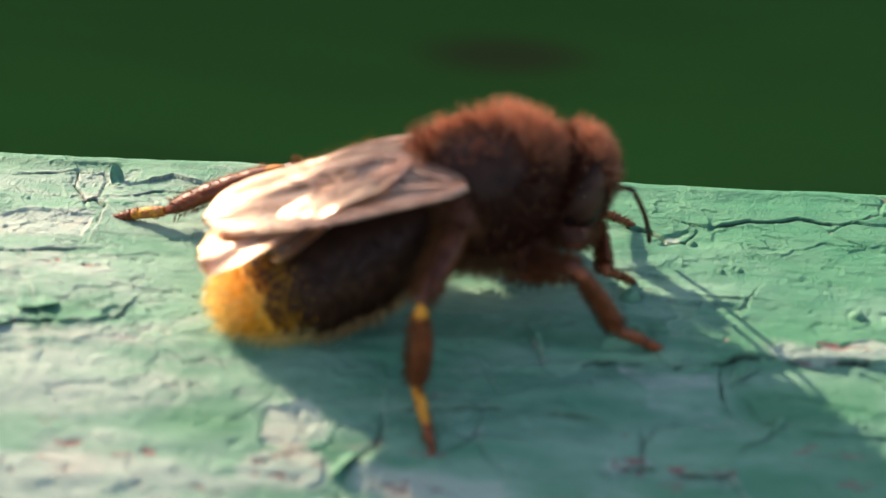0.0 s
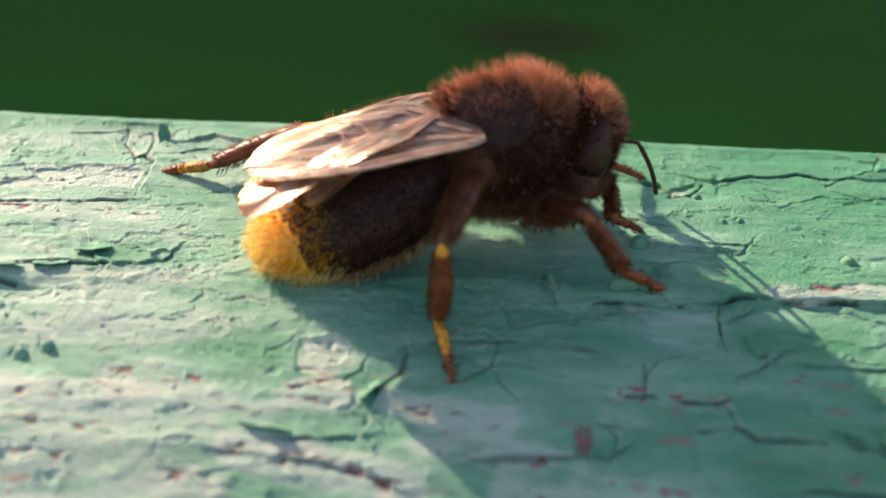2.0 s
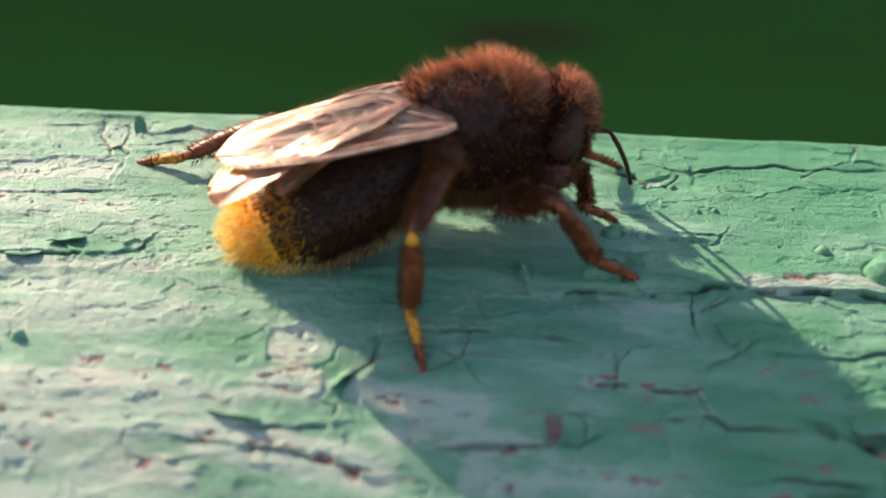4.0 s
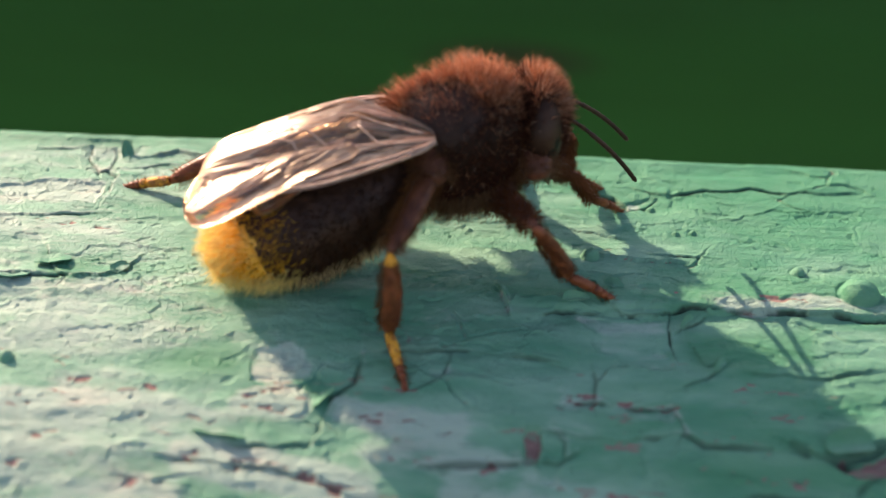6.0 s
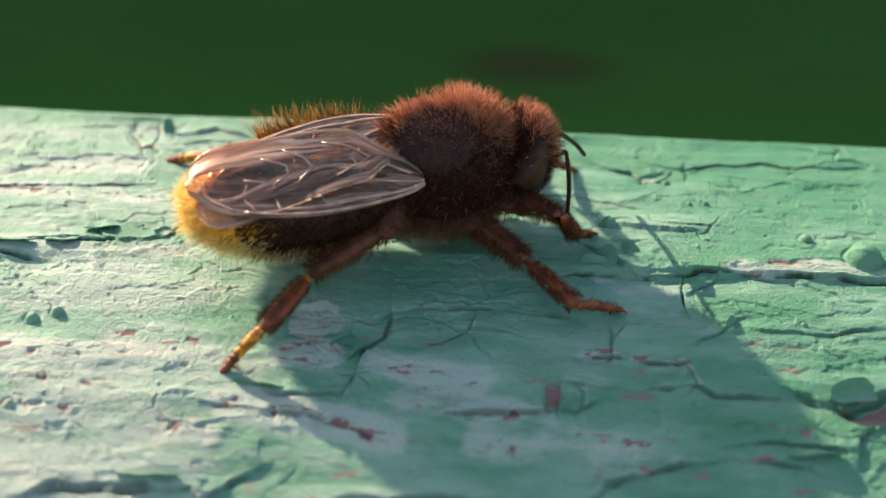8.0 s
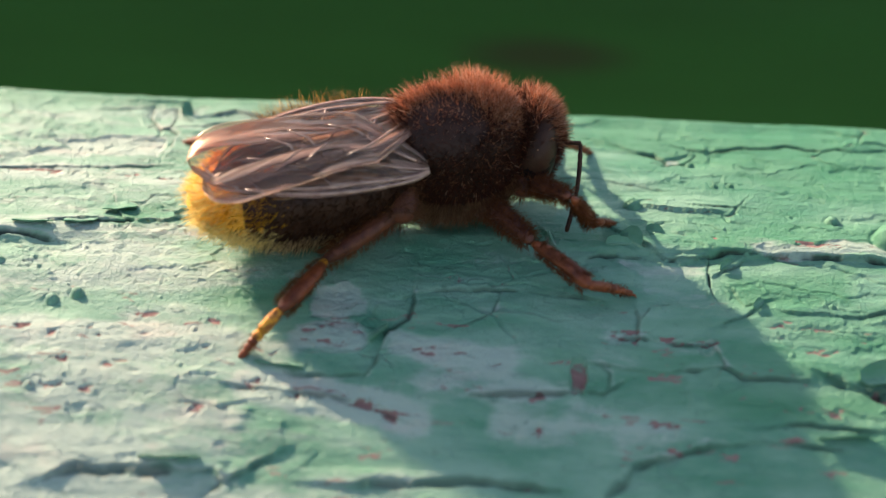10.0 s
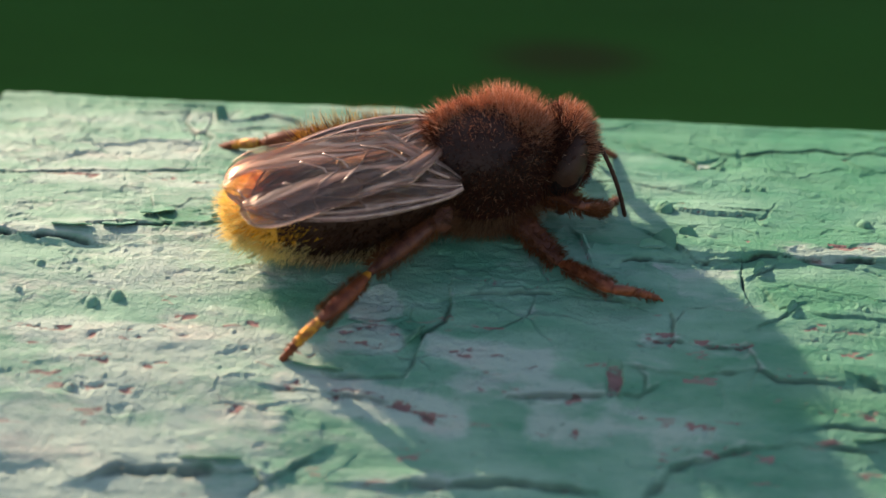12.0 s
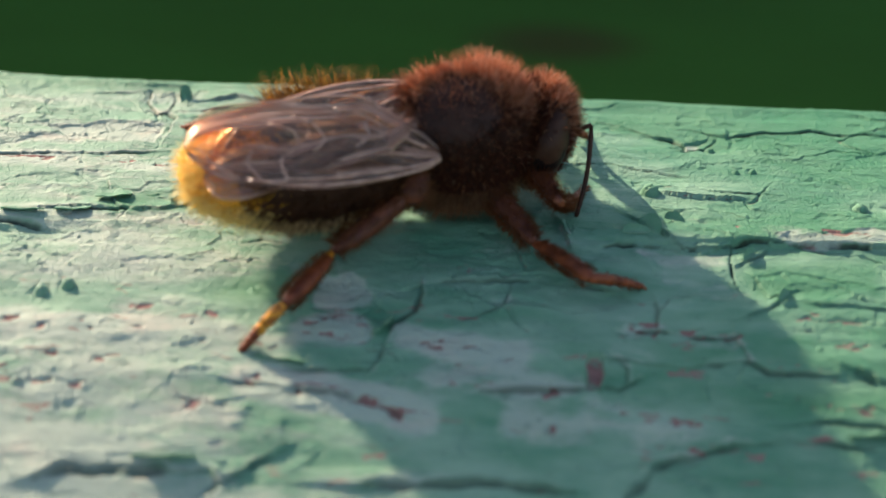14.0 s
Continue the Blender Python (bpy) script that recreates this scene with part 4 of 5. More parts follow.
def foot_mesh(length, r, mat, tipmat, seed, tone):
    """Five beads of the foot, the first the longest, and two claws."""
    verts, faces, slots = [], [], []
    stops = [0, 0.46, 0.60, 0.72, 0.83, 1.0]
    for k, (a, b) in enumerate(zip(stops, stops[1:])):
        w = r * (1 - 0.09 * k)
        path = [(length * (a + (b - a) * q), 0, 0.10 * length * (a + (b - a) * q) ** 2 * -1 + 0.0) for q in (0.0, 0.12, 0.5, 0.88, 1.0)]
        v, f = tube(path, [w * 0.72, w * 0.85, w * 0.95, w * 0.92, w * 0.7], 8, 0.85)
        o = len(verts)
        verts += v
        faces += [tuple(o + i for i in t) for t in f]
        slots += [0 if k < 2 else 1] * len(f)
    for s in (-1, 1):
        v, f = tube([(length * 0.98, 0, -0.10 * length), (length * 1.06, s * 0.10, -0.10 * length), (length * 1.09, s * 0.16, -0.13 * length)], [0.06, 0.05, 0.012], 6)
        o = len(verts)
        verts += v
        faces += [tuple(o + i for i in t) for t in f]
        slots += [1] * len(f)
    rng = np.random.RandomState(seed)
    hv, hf = bristles(rng, length, lambda u: r * 0.8, 160, 0.16, 0.03, 0.9)
    o = len(verts)
    verts += [(x, y, z - 0.10 * length * (x / length) ** 2) for x, y, z in hv]
    faces += [tuple(o + i for i in t) for t in hf]
    slots += [2] * len(hf)
    tint = np.tile(np.array(tone), (len(verts), 1))
    return mesh_of("foot", verts, faces, ([mat, tipmat, HAIR], slots), True, tint)


# hip in the bee's space (near side: y < 0), and lengths of thigh, shin and foot
LEGS = {
    "hind": ((-2.39, -1.98, -2.01), 3.78, 3.25, 2.31, 0.54),
    "mid": ((0.16, -1.59, -2.39), 3.01, 3.09, 2.34, 0.50),
    "front": ((2.0, -1.6, -2.01), 2.87, 2.15, 2.47, 0.40),
}
# the far hind leg is stretched out backwards
FAR_HIND = (4.9, 5.0)
legs = {}
for kind, (hip, thigh, shin, foot, r) in LEGS.items():
    hindmost = kind == "hind"
    tone = (0.20, 0.080, 0.026) if hindmost else (0.19, 0.062, 0.021)
    for side in ("near", "far"):
        seed = len(legs) + 20
        if hindmost and side == "far":
            thigh, shin = FAR_HIND
        a = part("leg", bone("thigh", thigh, lambda u: r * (0.62 + 0.40 * math.sin(math.pi * (0.15 + 0.7 * u))) * (1 - 0.32 * u), DARK_LEG, 1100, 0.38, seed, tone), bee, "red-brown jointed leg" + (" dusted with yellow pollen" if hindmost else ""))
        b = part("shin", bone("shin", shin, (lambda u: r * (0.42 + 0.30 * math.sin(math.pi * u * 0.8))) if hindmost else (lambda u: r * (0.50 + 0.20 * u)), BROWN, 900, 0.24, seed + 10, tone, 0.8, hindmost), a)
        c = part("foot", foot_mesh(foot, r * 0.48, POLLEN if hindmost else BROWN, BROWN, seed + 20, tone), a, "yellow pollen-dusted foot" if hindmost else "")
        d = part("hip", bone("hip", 2.0, lambda u: 0.95 * (1 - 0.42 * u), DARK_LEG, 900, 0.5, seed + 30, (0.22, 0.10, 0.045)), a, "dark hairy hip joint")
        legs[kind, side] = (a, b, c, d)

antennae = {}
for side in ("near", "far"):
    v, f = tube([(0, 0, 0), (0.1, 0, 0), (0.5, 0, 0.02), (0.8, 0, 0)], [0.13, 0.09, 0.085, 0.10], 8)
    a = part("antenna", mesh_of("antenna", v, f, BLACK), bee, "black elbowed antenna")
    path, radii = [], []
    for k in range(11):
        for q in (0.04, 0.5, 0.96):
            x = 3.6 * (k + q) / 11
            path.append((x, 0, 0.25 * math.sin(math.pi * x / 3.6) * 0.6))
            radii.append((0.105 if q == 0.5 else 0.09) * (0.8 if k == 0 else 1.0) * (0.7 if k == 10 and q > 0.9 else 1))
    v, f = tube(path, radii, 8)
    b = part("flagellum", mesh_of("flagellum", v, f, BLACK), a)
    antennae[side] = (a, b)


# ---- what moves ----
def axes(joint, way, up):
    """A pose at joint with +x along way and +z towards up; millimetres."""
    x = way.normalized()
    y = up.cross(x)
    y = y.normalized() if y.length > 1e-6 else x.orthogonal().normalized()
    z = x.cross(y)
    m = Matrix((x, y, z)).transposed().to_4x4()
    m.translation = joint * MM
    return m


def bend(a, c, la, lc, up):
    """The elbow between a and c for two bones of length la and lc, towards up; c is pulled in where it is out of reach."""
    d = c - a
    dist = min(max(d.length, abs(la - lc) + 0.05), la + lc - 0.02)
    d = d.normalized()
    k = (la * la - lc * lc + dist * dist) / (2 * dist)
    h = math.sqrt(max(0.0, la * la - k * k))
    side = (up - d * up.dot(d)).normalized()
    return a + d * k + side * h, a + d * dist


# seconds, thorax centre, yaw, pitch, roll, droop and swing of the abdomen
BODY_BEFORE = [
    (0, 0.39, 0.2, 4.46, 11.6, -0.11, -1.7, 21.9, 3.7),
    (5.6, 0.3, 0.23, 4.51, 11.6, -0.02, -1.7, 21.9, 3.7),
    (6, 0.24, 0.11, 5.34, 15, 9.05, -1.4, 10.1, 5.1),
    (6.25, 0, -0.19, 5.11, 11, 4.99, -1.8, 11.5, 5.5),
    (6.5, 0.13, -0.43, 4.52, 7.3, 0.94, -2.1, 13.8, 6.6),
    (6.8, 0.8, -1.09, 4.67, 1, 0.43, -2.4, 13.5, 8.9),
    (7, 0.78, -1.08, 4.34, -1.8, 1.62, -1.9, 11.6, 7.3),
    (7.5, -0.36, -1.25, 3.96, -2.5, -1.81, -2.7, 12.7, 9),
    (7.7, -0.6, -1.47, 3.94, 6, -1.21, -1, 7, 5),
    (8, -1.12, -1.55, 3.72, 16.7, -0.93, 0.6, 1.2, 0),
]
BODY_AFTER = [
    (8.2, -1.13, -1.66, 3.94, 16.1, 0.89, 0.3, 2, -0.4),
    (10.3, -1.74, -1.51, 3.39, 15.8, 0.6, 0, 2, 1.1),
    (10.5, -1.74, -1.48, 3.32, 14.6, 1.06, 0, 2, 0.6),
    (11, -1.61, -1.63, 3.56, 18, 3.07, 0.6, 1, -1),
    (11.5, -1.93, -1.58, 3.09, 16.4, 1.26, 0, 1.5, 0.7),
    (12, -1.83, -1.75, 3.09, 16.9, 0.59, -0.1, 1.5, -0.5),
    (12.5, -1.79, -1.75, 3.19, 17.6, -2.44, 0.1, 2.4, -0.6),
    (13, -1.73, -1.8, 3.21, 17.3, -3.55, 0, 3.9, -0.6),
    (13.5, -1.55, -1.79, 3.43, 17.3, -2.89, 0.6, 0.8, -1.3),
    (14, -1.72, -1.63, 3.42, 18.3, -3.42, 0.6, 1.5, -0.5),
]
BODY = BODY_BEFORE + BODY_AFTER
# feet of the far legs on the paint: seconds and place
FEET = {
    "hind": [(0, -14.06, 3.59), (7.5, -14.2, 3.61), (8.2, -14.3, 4.21), (14, -14.2, 3.68)],
    "mid": [(0, 3.2, 5.6), (6.9, 3.19, 5.53), (7.65, 2.96, 5.32), (14, 1.92, 5.05)],
    "front": [(0, 6.3, 4.4), (6, 6.5, 4.8), (7, 6.59, 3.34), (8, 4.55, 4.12), (14, 3.51, 4.12)],
}
FAR_KNEE = [(0, -9.0, 3.35, 1.9), (7.0, -9.0, 3.35, 1.9), (8.1, -9.5, 2.7, 1.1), (14, -9.5, 2.7, 1.1)]
FAR_ANKLE = [(0, -11.85, 3.2, 0.62), (7.0, -11.85, 3.2, 0.62), (8.1, -12.0, 2.95, 0.62), (14, -12.0, 2.95, 0.62)]
FAR_CLAW = [(0, -14.13, 3.68, 0.1), (14, -14.13, 3.68, 0.1)]
LIFTED = [(7.15, 3.39, 4.59, 2.47), (7.35, 3.59, 3.2, 5.99), (7.45, 3.89, 2.6, 6.79), (7.5, 3.95, 2.5, 6.7), (7.55, 3.78, 3.2, 5.49)]
# near legs: the hip in the bee's space; knee, ankle and claw where they stand
HIND_HIP = [
    (0, -1.79, -2.09, -0.12), (5, -1.79, -2.09, -0.12), (5.8, -1.74, -2.01, -0.09), (6, -1.78, -2.05, -0.11), (6.3, -1.52, -1.62, 0.02), (6.6, -1.61, -1.79, 0.01),
    (6.8, -2.59, -1.9, -1.1), (7, -3.19, -1.96, -1.59), (7.2, -2.96, -1.85, -1.38), (7.5, -2.61, -1.7, -0.79), (7.8, -2.9, -1.9, -1.41), (8.1, -3.2, -1.98, -1.6),
    (11, -2.76, -1.93, -1.43), (12, -2.67, -1.67, -1.45), (13, -2.7, -1.71, -1.29), (14, -2.7, -1.84, -1.28)]
HIND_KNEE = [
    (0, -2.12, -5.69, 3.48), (5, -2.12, -5.69, 3.48), (5.8, -2.02, -5.66, 3.64), (6, -2.25, -5.49, 3.38), (6.3, -2.34, -5.55, 4.01), (6.6, -2.59, -5.8, 3.34),
    (6.8, -4.6, -3.47, 1.27), (7, -5.23, -4.49, 0.66), (7.2, -5.39, -4.16, 0.53), (7.5, -5.31, -3.85, 0.55), (7.8, -6.31, -5.12, 0.57), (8.1, -6.47, -6.56, 0.93),
    (11, -6.7, -5.61, 0.35), (12, -6.32, -6.81, 0.68), (13, -6.25, -6.65, 0.47), (14, -6.53, -6.01, 0.47)]
HIND_ANKLE = [
    (0, -2.16, -5.96, 0.26), (5, -2.16, -5.96, 0.26), (5.8, -2.07, -5.99, 0.42), (6, -2.26, -5.99, 0.19), (6.3, -2.36, -6.28, 0.8), (6.6, -2.59, -6.17, 0.1),
    (6.8, -6.1, -6.24, 0.31), (7, -6.18, -7.58, 0.45), (7.2, -6.67, -7.14, 0.34), (7.5, -6.61, -6.83, 0.24), (7.8, -7.82, -7.96, 0.16), (8.1, -7.89, -9.42, 0.33),
    (11, -8.14, -8.49, 0.04), (12, -7.88, -9.61, 0.41), (13, -7.85, -9.45, 0.34), (14, -7.91, -8.92, 0.16)]
HIND_TIP = [
    (0, -1.47, -7.99, -0.68), (5, -1.47, -7.99, -0.68), (5.8, -1.47, -7.99, -0.68), (6, -1.47, -7.99, -0.68), (6.3, -1.47, -7.99, -0.68), (6.6, -1.47, -7.99, -0.68),
    (6.8, -7.25, -8.01, -0.69), (7, -7.77, -8.53, -0.81), (7.2, -8.2, -8.4, -0.78), (7.5, -8.02, -8.4, -0.78), (7.8, -9.24, -9.29, -1), (8.1, -9.49, -9.85, -1.15),
    (11, -9.49, -9.85, -1.15), (12, -9.49, -9.85, -1.15), (13, -9.49, -9.85, -1.15), (14, -9.49, -9.85, -1.15)]
MID_HIP = [
    (0, 0.82, -1.89, -2.26), (5, 0.82, -1.89, -2.26), (5.8, 0.89, -2.17, -2.21), (6, 0.74, -1.55, -2.33), (6.3, 0.59, -1.49, -2.41), (6.6, 0.89, -2.11, -2.23),
    (6.8, 0.48, -1.61, -2.05), (7, 0.37, -1.62, -1.95), (7.2, 0.34, -1.59, -2.14), (7.5, 0.41, -1.65, -2.13), (7.8, 0.44, -1.43, -2.14), (8.1, 0.53, -1.36, -2.12),
    (11, 0.69, -1.22, -2.26), (12, 0.5, -1.21, -2.06), (13, 0.46, -1.16, -2.16), (14, 0.54, -1.16, -2.08)]
MID_KNEE = [
    (0, 2.98, -3.79, 3.69), (5, 2.98, -3.79, 3.69), (5.8, 3.21, -4.34, 3.72), (6, 2.94, -3.87, 3.65), (6.3, 2.91, -3.77, 3.71), (6.6, 2.66, -5.46, 3.21),
    (6.8, 3.56, -3.85, 1), (7, 3.44, -3.63, 0.73), (7.2, 3.24, -3.96, 1.26), (7.5, 2.49, -3.96, 0.72), (7.8, 2.2, -4.46, 0.79), (8.1, 1.92, -4.53, 0.67),
    (11, 0.98, -5.12, 1.13), (12, 1.02, -4.71, 0.02), (13, 0.99, -4.84, 0.35), (14, 0.86, -4.71, 0.29)]
MID_ANKLE = [
    (0, 4.66, -3.73, 1.12), (5, 4.66, -3.73, 1.12), (5.8, 4.71, -3.62, 1.17), (6, 4.46, -3.25, 1.01), (6.3, 4.51, -3.17, 1.1), (6.6, 4.94, -5.31, 1.23),
    (6.8, 4.53, -6.78, 1.23), (7, 4.48, -6.52, 1.07), (7.2, 4.6, -6.72, 1.02), (7.5, 4.2, -6.53, 0.62), (7.8, 3.89, -7.01, 0.48), (8.1, 3.89, -6.88, 0.47),
    (11, 3.13, -7.2, 0.68), (12, 2.93, -7.06, 0.5), (13, 3.02, -7.1, 0.62), (14, 2.85, -7.01, 0.41)]
MID_TIP = [
    (0, 6.57, -3.21, 0.02), (5, 6.57, -3.21, 0.02), (5.8, 6.57, -3.21, 0.02), (6, 6.57, -3.21, 0.02), (6.3, 6.57, -3.21, 0.02), (6.6, 6.56, -4.56, -0.1),
    (6.8, 6.05, -6.48, -0.38), (7, 6.21, -6.4, -0.37), (7.2, 6.36, -6.18, -0.33), (7.5, 6.29, -6.05, -0.31), (7.8, 5.86, -5.97, -0.3), (8.1, 5.81, -5.72, -0.26),
    (11, 4.92, -6.05, -0.31), (12, 4.92, -6.05, -0.31), (13, 4.92, -6.05, -0.31), (14, 4.92, -6.05, -0.31)]
FRONT_HIP = [
    (0, 2.42, -1.43, -1.4), (5, 2.42, -1.43, -1.4), (5.8, 2.6, -1.24, -1.56), (6, 2.27, -1.59, -1.26), (6.3, 2.96, -0.81, -1.78), (6.6, 1.57, -1.07, -1.21),
    (6.8, 1.46, -1.52, -0.88), (7, 2.06, -1.12, -1.4), (7.2, 2.18, -1.35, -1.43), (7.5, 2.09, -1.3, -1.43), (7.8, 2.03, -0.93, -1.66), (8.1, 2.25, -1.26, -1.41),
    (11, 2.33, -1.21, -1.48), (12, 1.49, -0.23, -1.48), (13, 2.05, -0.3, -1.62), (14, 2.25, -0.52, -1.29)]
FRONT_KNEE = [
    (0, 4.39, 1.41, 1.81), (5, 4.39, 1.41, 1.81), (5.8, 4.58, 1.67, 2.16), (6, 4.57, 1.08, 3), (6.3, 4.65, 1.78, 2.31), (6.6, 4.58, -2.71, 2.94),
    (6.8, 4.76, -2.58, 2.52), (7, 4.6, -4.54, 3.17), (7.2, 4.66, -4.43, 3.16), (7.5, 3.88, -4.43, 2.77), (7.8, 3.11, -4.09, 3.14), (8.1, 3.39, -4.21, 2.48),
    (11, 2.38, -4.46, 2.88), (12, 1.84, -3.24, 1.79), (13, 1.71, -3.81, 1.89), (14, 1.71, -3.95, 1.64)]
FRONT_ANKLE = [
    (0, 4.41, -0.68, 1.38), (5, 4.41, -0.68, 1.38), (5.8, 4.89, -0.27, 1.46), (6, 5.61, 1.8, 1.31), (6.3, 6.22, 2.77, 1.06), (6.6, 5.4, -1.87, 1.15),
    (6.8, 5.72, -1.46, 1.03), (7, 5.55, -3.98, 1.3), (7.2, 5.53, -4.08, 1.24), (7.5, 5.05, -3.79, 1.08), (7.8, 3.62, -3.12, 1.25), (8.1, 4.07, -2.84, 0.97),
    (11, 3.32, -3.77, 1.07), (12, 2.88, -1.64, 0.68), (13, 2.47, -1.99, 0.87), (14, 2.22, -2.14, 0.49)]
FRONT_TIP = [
    (0, 5.89, 0.78, 0.1), (5, 5.89, 0.78, 0.1), (5.8, 6.35, 1.18, 0.1), (6, 7.17, 3.21, 0.1), (6.3, 7.82, 4.52, 0.1), (6.6, 6.66, -0.03, 0.1),
    (6.8, 6.88, 0.47, 0.1), (7, 6.89, -2.34, 0.07), (7.2, 6.97, -2.5, 0.06), (7.5, 6.55, -2.12, 0.08), (7.8, 4.82, -1.28, 0.1), (8.1, 5.18, -0.8, 0.1),
    (11, 4.64, -1.92, 0.09), (12, 3.77, 0.69, 0.1), (13, 3.31, 0.3, 0.1), (14, 3.18, 0.2, 0.1)]
NEAR = {
    "hind": (HIND_HIP, HIND_KNEE, HIND_ANKLE, HIND_TIP),
    "mid": (MID_HIP, MID_KNEE, MID_ANKLE, MID_TIP),
    "front": (FRONT_HIP, FRONT_KNEE, FRONT_ANKLE, FRONT_TIP),
}
# folded wings in the bee's space: where their tips lie, and how far the near one is rolled towards the flank
NEAR_TIP = [(0, -10.05, -1.1, -0.53), (5, -10.05, -1.1, -0.53), (6, -10.43, -1.1, 0.28), (6.6, -9.93, -1.1, -1.03), (6.8, -10.11, -1.28, -1.22), (7, -10.15, -1.46, -0.62), (7.5, -9.9, -1.9, -0.75), (7.8, -10.8, -2.1, -0.79), (8.1, -10.78, -2.3, 0.14), (11, -10.86, -2.3, 0.7), (12, -10.94, -2.3, -0), (13, -10.84, -2.3, -0.41), (14, -10.84, -2.3, -0.12)]
FAR_TIP = [(0, -9.6, -0.3, -0.82), (5, -9.6, -0.3, -0.82), (6, -10.42, -0.3, 0.54), (6.6, -10.35, -0.3, -0.95), (6.8, -10.55, -0.3, -0.87), (7, -10.86, -0.3, -0.73), (7.5, -10.5, -0.3, -0.8), (7.8, -10.93, -0.8, -0.47), (8.1, -10.47, -1.3, 0.79), (11, -10.32, -1.3, 1.27), (12, -10.33, -1.3, 0.78), (13, -10.27, -1.3, 0.28), (14, -10.27, -1.3, 0.32)]
NEAR_ROOT = [(0, -1.6, -2.2, 1.4), (6.6, -1.45, -2.2, 1.35), (7.5, -1.2, -2.25, 1.15), (8.1, -1.9, -2.45, 0.55), (14, -1.9, -2.45, 0.45)]
ROLL = [(0, 12), (5.6, 12), (6.0, 26), (6.3, 20), (6.6, 13), (7.0, 14), (7.5, 25), (7.8, 31), (8.1, 35), (11, 33), (12, 37), (14, 38)]
TIPS = {
    "near": [(0, 6.32, 1.6, 1.1), (5.5, 6.32, 1.6, 1.09), (6, 7.62, 1.51, 2.08), (6.5, 6.46, -1.5, 0.3), (6.8, 6.83, -2, 0.3), (7, 7.57, -1.5, 0.96), (7.5, 6.56, -2.49, 0.31), (7.7, 6.29, -0.8, 1.6), (8, 3.66, -0.94, 0.2), (8.2, 3.59, -1.19, 0.27), (10.3, 2.58, -3.04, 0.14), (10.5, 2.58, -3.15, 0.13), (11, 4.1, -0.14, 0.17), (11.5, 3.86, -1.64, 0.33), (12, 3.77, -1.44, 0.23), (12.5, 3.61, -1.97, 0.13), (13.5, 2.19, -2.95, 0.12), (14, 2.49, -2.55, 0.12)],
    "far": [(0, 4.4, 4.4, 2.2), (5.5, 4.4, 4.4, 2.19), (6, 7, 3.4, 3.21), (6.5, 6.09, 1.99, 2.35), (6.8, 7.9, 2.99, 1.96), (7, 8, 3.29, 2.42), (7.5, 4.9, 2, 2.29), (8, 4.57, 2.59, 1.58), (10.3, 2.35, 3.64, 0.49), (11, 2.34, 3.63, 0.47), (12.5, 2.33, 3.63, 0.48), (14, 2.34, 3.63, 0.47)],
}


def between(rows, t):
    """The values at t on straight lines between rows."""
    return [float(np.interp(t, [r[0] for r in rows], [r[k] for r in rows])) for k in range(1, len(rows[0]))]


def body_pose(t):
    x, y, z, yaw, pitch, roll, droop, swing = between(BODY, t)
    return pose(x * MM, y * MM, z * MM, roll, -pitch, yaw), droop, swing


def surface(x, y):
    i, j = int((y - Y0) / STEP), int((x - X0) / STEP)
    return float(GZ[i, j])


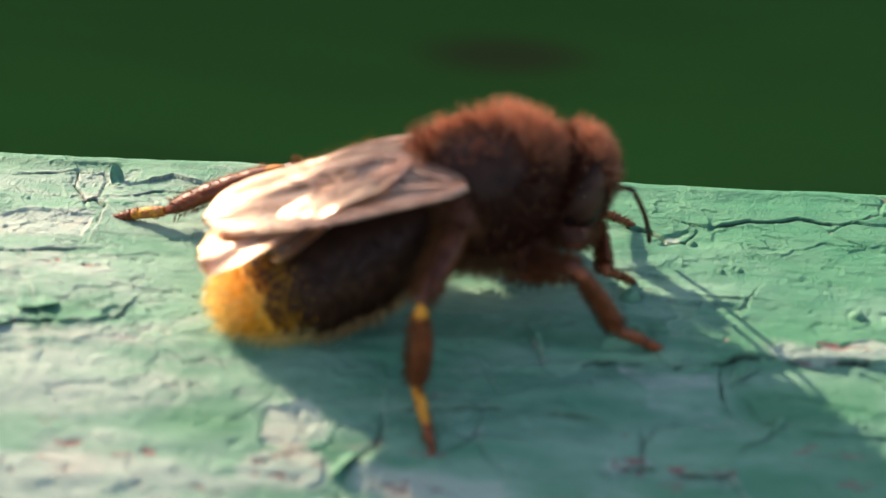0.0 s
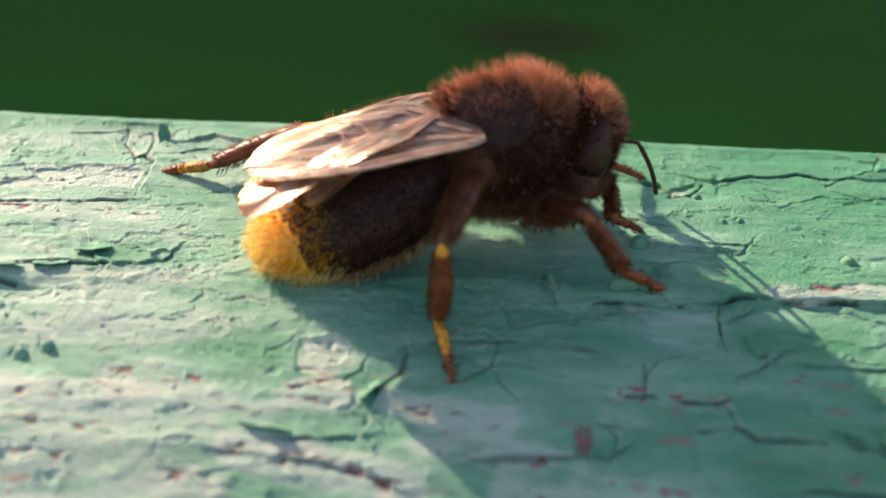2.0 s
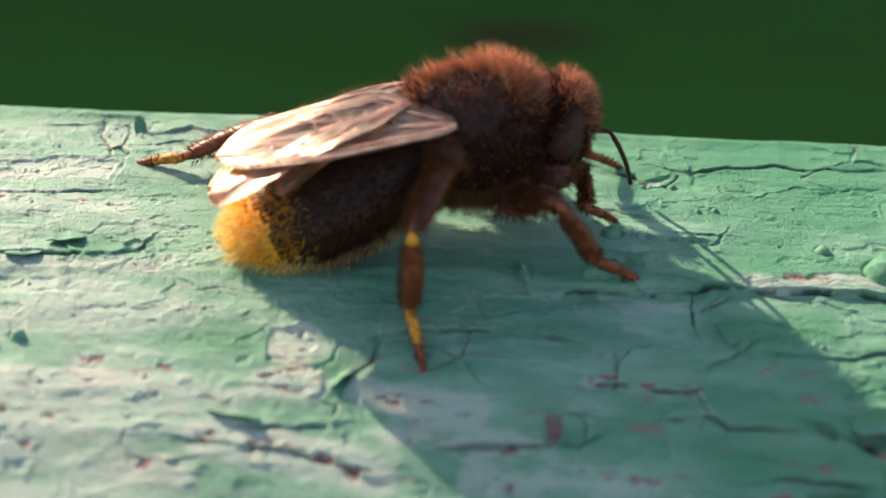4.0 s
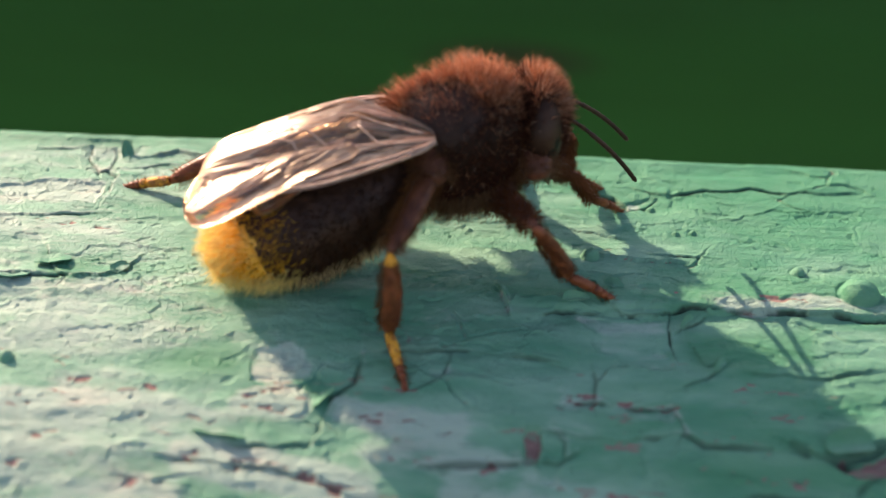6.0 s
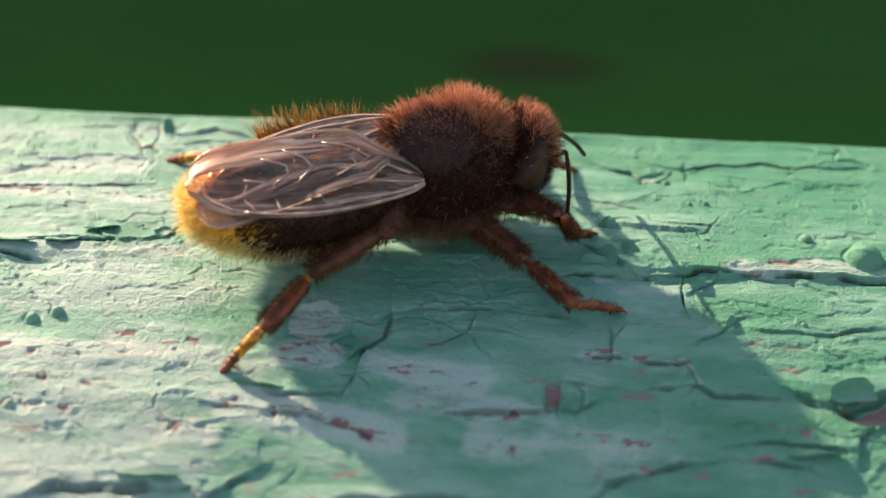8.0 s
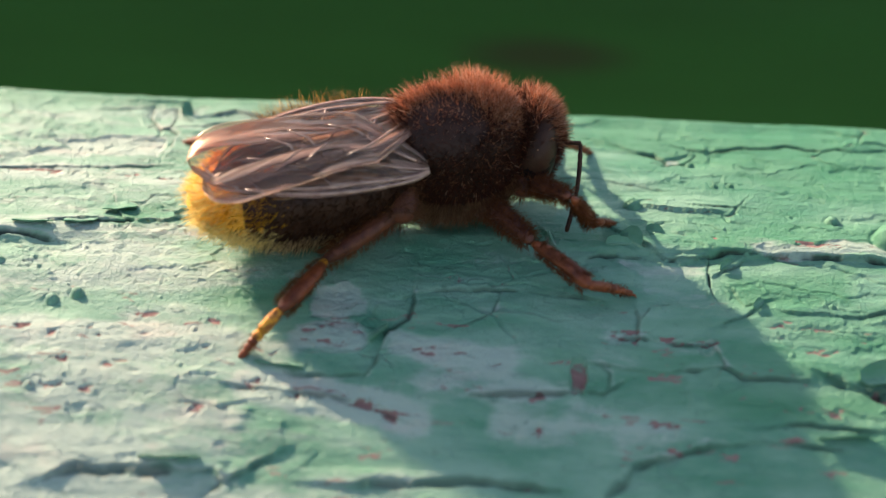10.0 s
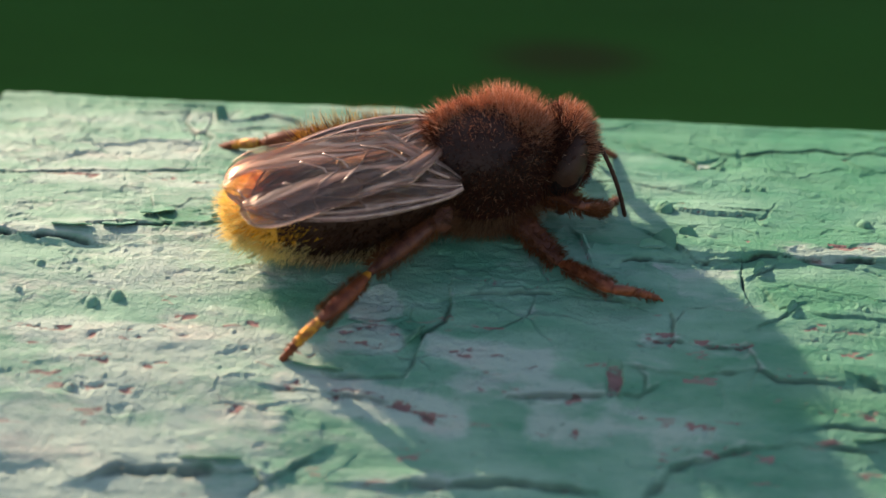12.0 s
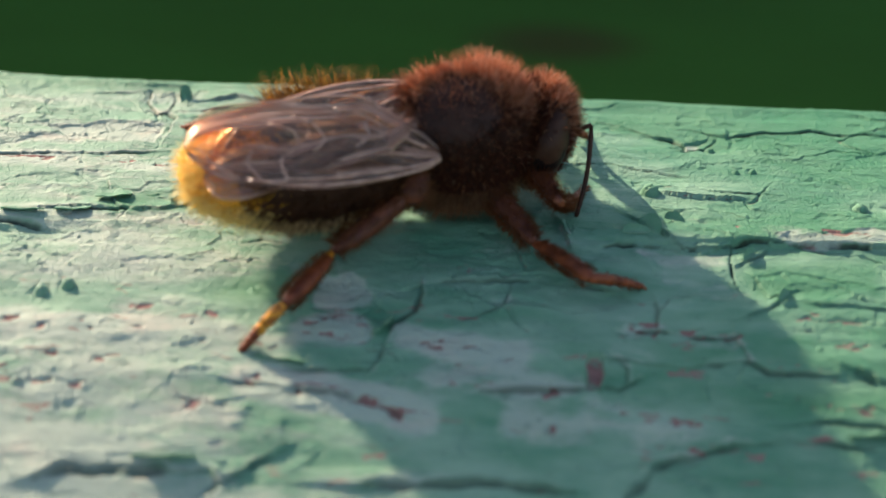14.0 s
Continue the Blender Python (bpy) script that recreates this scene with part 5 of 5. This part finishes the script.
def motions():
    times = sorted({r[0] for r in BODY} | {r[0] for rows in (*FEET.values(), HIND_TIP, ROLL) for r in rows} | {r[0] for r in LIFTED} | {r[0] for rows in TIPS.values() for r in rows} | {2.2, 4.3, 6.7, 8.6, 9.0, 9.4, 9.8})
    body = {t: body_pose(t) for t in times}
    walk(bee, [(t, body[t][0]) for t in times])
    walk(abdomen, [(t, pose(-1.9 * MM, 0, -0.3 * MM, 0, -body[t][1], body[t][2])) for t in times])
    walk(head, [(t, pose(2.72 * MM, 0, -0.42 * MM, 0, 18 + 4 * math.sin(1.7 * t), 2 * math.sin(0.9 * t))) for t in times])
    for side, s, roots, tips in (("near", -1, NEAR_ROOT, NEAR_TIP), ("far", 1, [(0, -2.1, 0.5, 1.6), (7.5, -2.1, 0.4, 1.6), (8.1, -1.5, -0.1, 1.6), (14, -1.5, -0.1, 1.6)], FAR_TIP)):
        rows = []
        for t in times:
            root, tip = Vector(between(roots, t)), Vector(between(tips, t)) + Vector((0, 0, 1.35 if s < 0 else 1.1))
            roll = radians(between(ROLL, t)[0] - (0 if s < 0 else 22))
            rows.append((t, axes(root, root - tip, Vector((0, -math.sin(roll), math.cos(roll))))))
        walk(wings[side], rows)
    for (kind, side), bones in legs.items():
        hip0, thigh, shin, foot, r = LEGS[kind]
        keys = [[], [], [], []]
        for t in times:
            m = body[t][0]
            if side == "near":
                local, knee, ankle, tip = (Vector(between(rows, t)) for rows in NEAR[kind])
                hip = m @ (local * MM) / MM
                root = m @ ((local + Vector((0.1, 1.1, 0.75))) * MM) / MM
            else:
                # far hips sink as the body rises, to block sunlight passing beneath it
                reach = float(np.interp(m.translation.z / MM, (3.3, 4.2), (0.0, 0.9)))
                root = m @ (Vector((hip0[0] * 0.8, -hip0[1] * 0.6, hip0[2] + 1.2 - reach)) * MM) / MM
                hip = m @ (Vector((hip0[0], -hip0[1], hip0[2] - reach)) * MM) / MM
                x, y = between(FEET[kind], t)
                tip = Vector((x, y, surface(x, y) + 0.12))
                lifted = kind == "mid" and 7.1 < t < 7.6
                out = Vector(((tip.x - hip.x), (tip.y - hip.y), 0)).normalized()
                ankle = tip - out * foot * 0.90 + Vector((0, 0, foot * (0.36 if kind != "front" else 0.45)))
                back = m.to_3x3() @ Vector((-1, 0, 0))
                up = {"hind": Vector((0, 0, 0.3)) + 0.8 * out + 0.35 * back, "mid": Vector((0, 0, 0.3)) + 0.3 * out - 0.9 * back, "front": Vector((0, 0, 0.8)) + 0.3 * out - 0.5 * back}[kind]
                if lifted:
                    tip = Vector(between(LIFTED, t))
                    ankle = tip - Vector((0.75, 0.35, 0.62)).normalized() * foot
                    up = Vector((-0.8, 0.3, 0.7))
                knee, ankle = bend(hip, ankle, thigh, shin, up)
                if kind == "hind":
                    thigh, shin = FAR_HIND
                    knee, ankle, tip = (Vector(between(rows, t)) for rows in (FAR_KNEE, FAR_ANKLE, FAR_CLAW))
                    knee = ankle + (knee - ankle).normalized() * shin
                    # hip placed to fill the sunlit gap under the body
                    hip = m @ (Vector((-2.7, 2.4, -1.6 - 0.9 * reach)) * MM) / MM
                    hip = knee + (hip - knee).normalized() * thigh
                    root = hip + (root - hip).normalized() * 1.9
            inv = m.inverted()
            ref = m.to_3x3() @ Vector((1, 0, 0.5))
            world_a = axes(hip, knee - hip, ref)
            world_b = axes(knee, ankle - knee, ref)
            world_c = axes(ankle, tip - ankle, Vector((0, 0, 1)) + 0.2 * ref)
            keys[0].append((t, inv @ world_a))
            keys[1].append((t, world_a.inverted() @ world_b))
            keys[2].append((t, world_a.inverted() @ world_c))
            keys[3].append((t, world_a.inverted() @ axes(root, hip - root, ref)))
        for ob, rows in zip(bones, keys):
            walk(ob, rows)
    for side, (a, b) in antennae.items():
        s = -1 if side == "near" else 1
        keys = [[], []]
        for t in times:
            m = body[t][0]
            base = m @ (Vector((4.05, s * 0.45, -0.35)) * MM) / MM
            tip = Vector(between(TIPS[side], t))
            fwd = (m.to_3x3() @ Vector((1, s * 0.6, 0.15))).normalized()
            elbow, end = bend(base, tip, 0.8, 3.6, fwd)
            inv = m.inverted()
            world_a = axes(base, elbow - base, m.to_3x3() @ Vector((0, 1, 0)))
            world_b = axes(elbow, end - elbow, fwd)
            keys[0].append((t, inv @ world_a))
            keys[1].append((t, world_a.inverted() @ world_b))
        for ob, rows in zip((a, b), keys):
            walk(ob, rows)


motions()
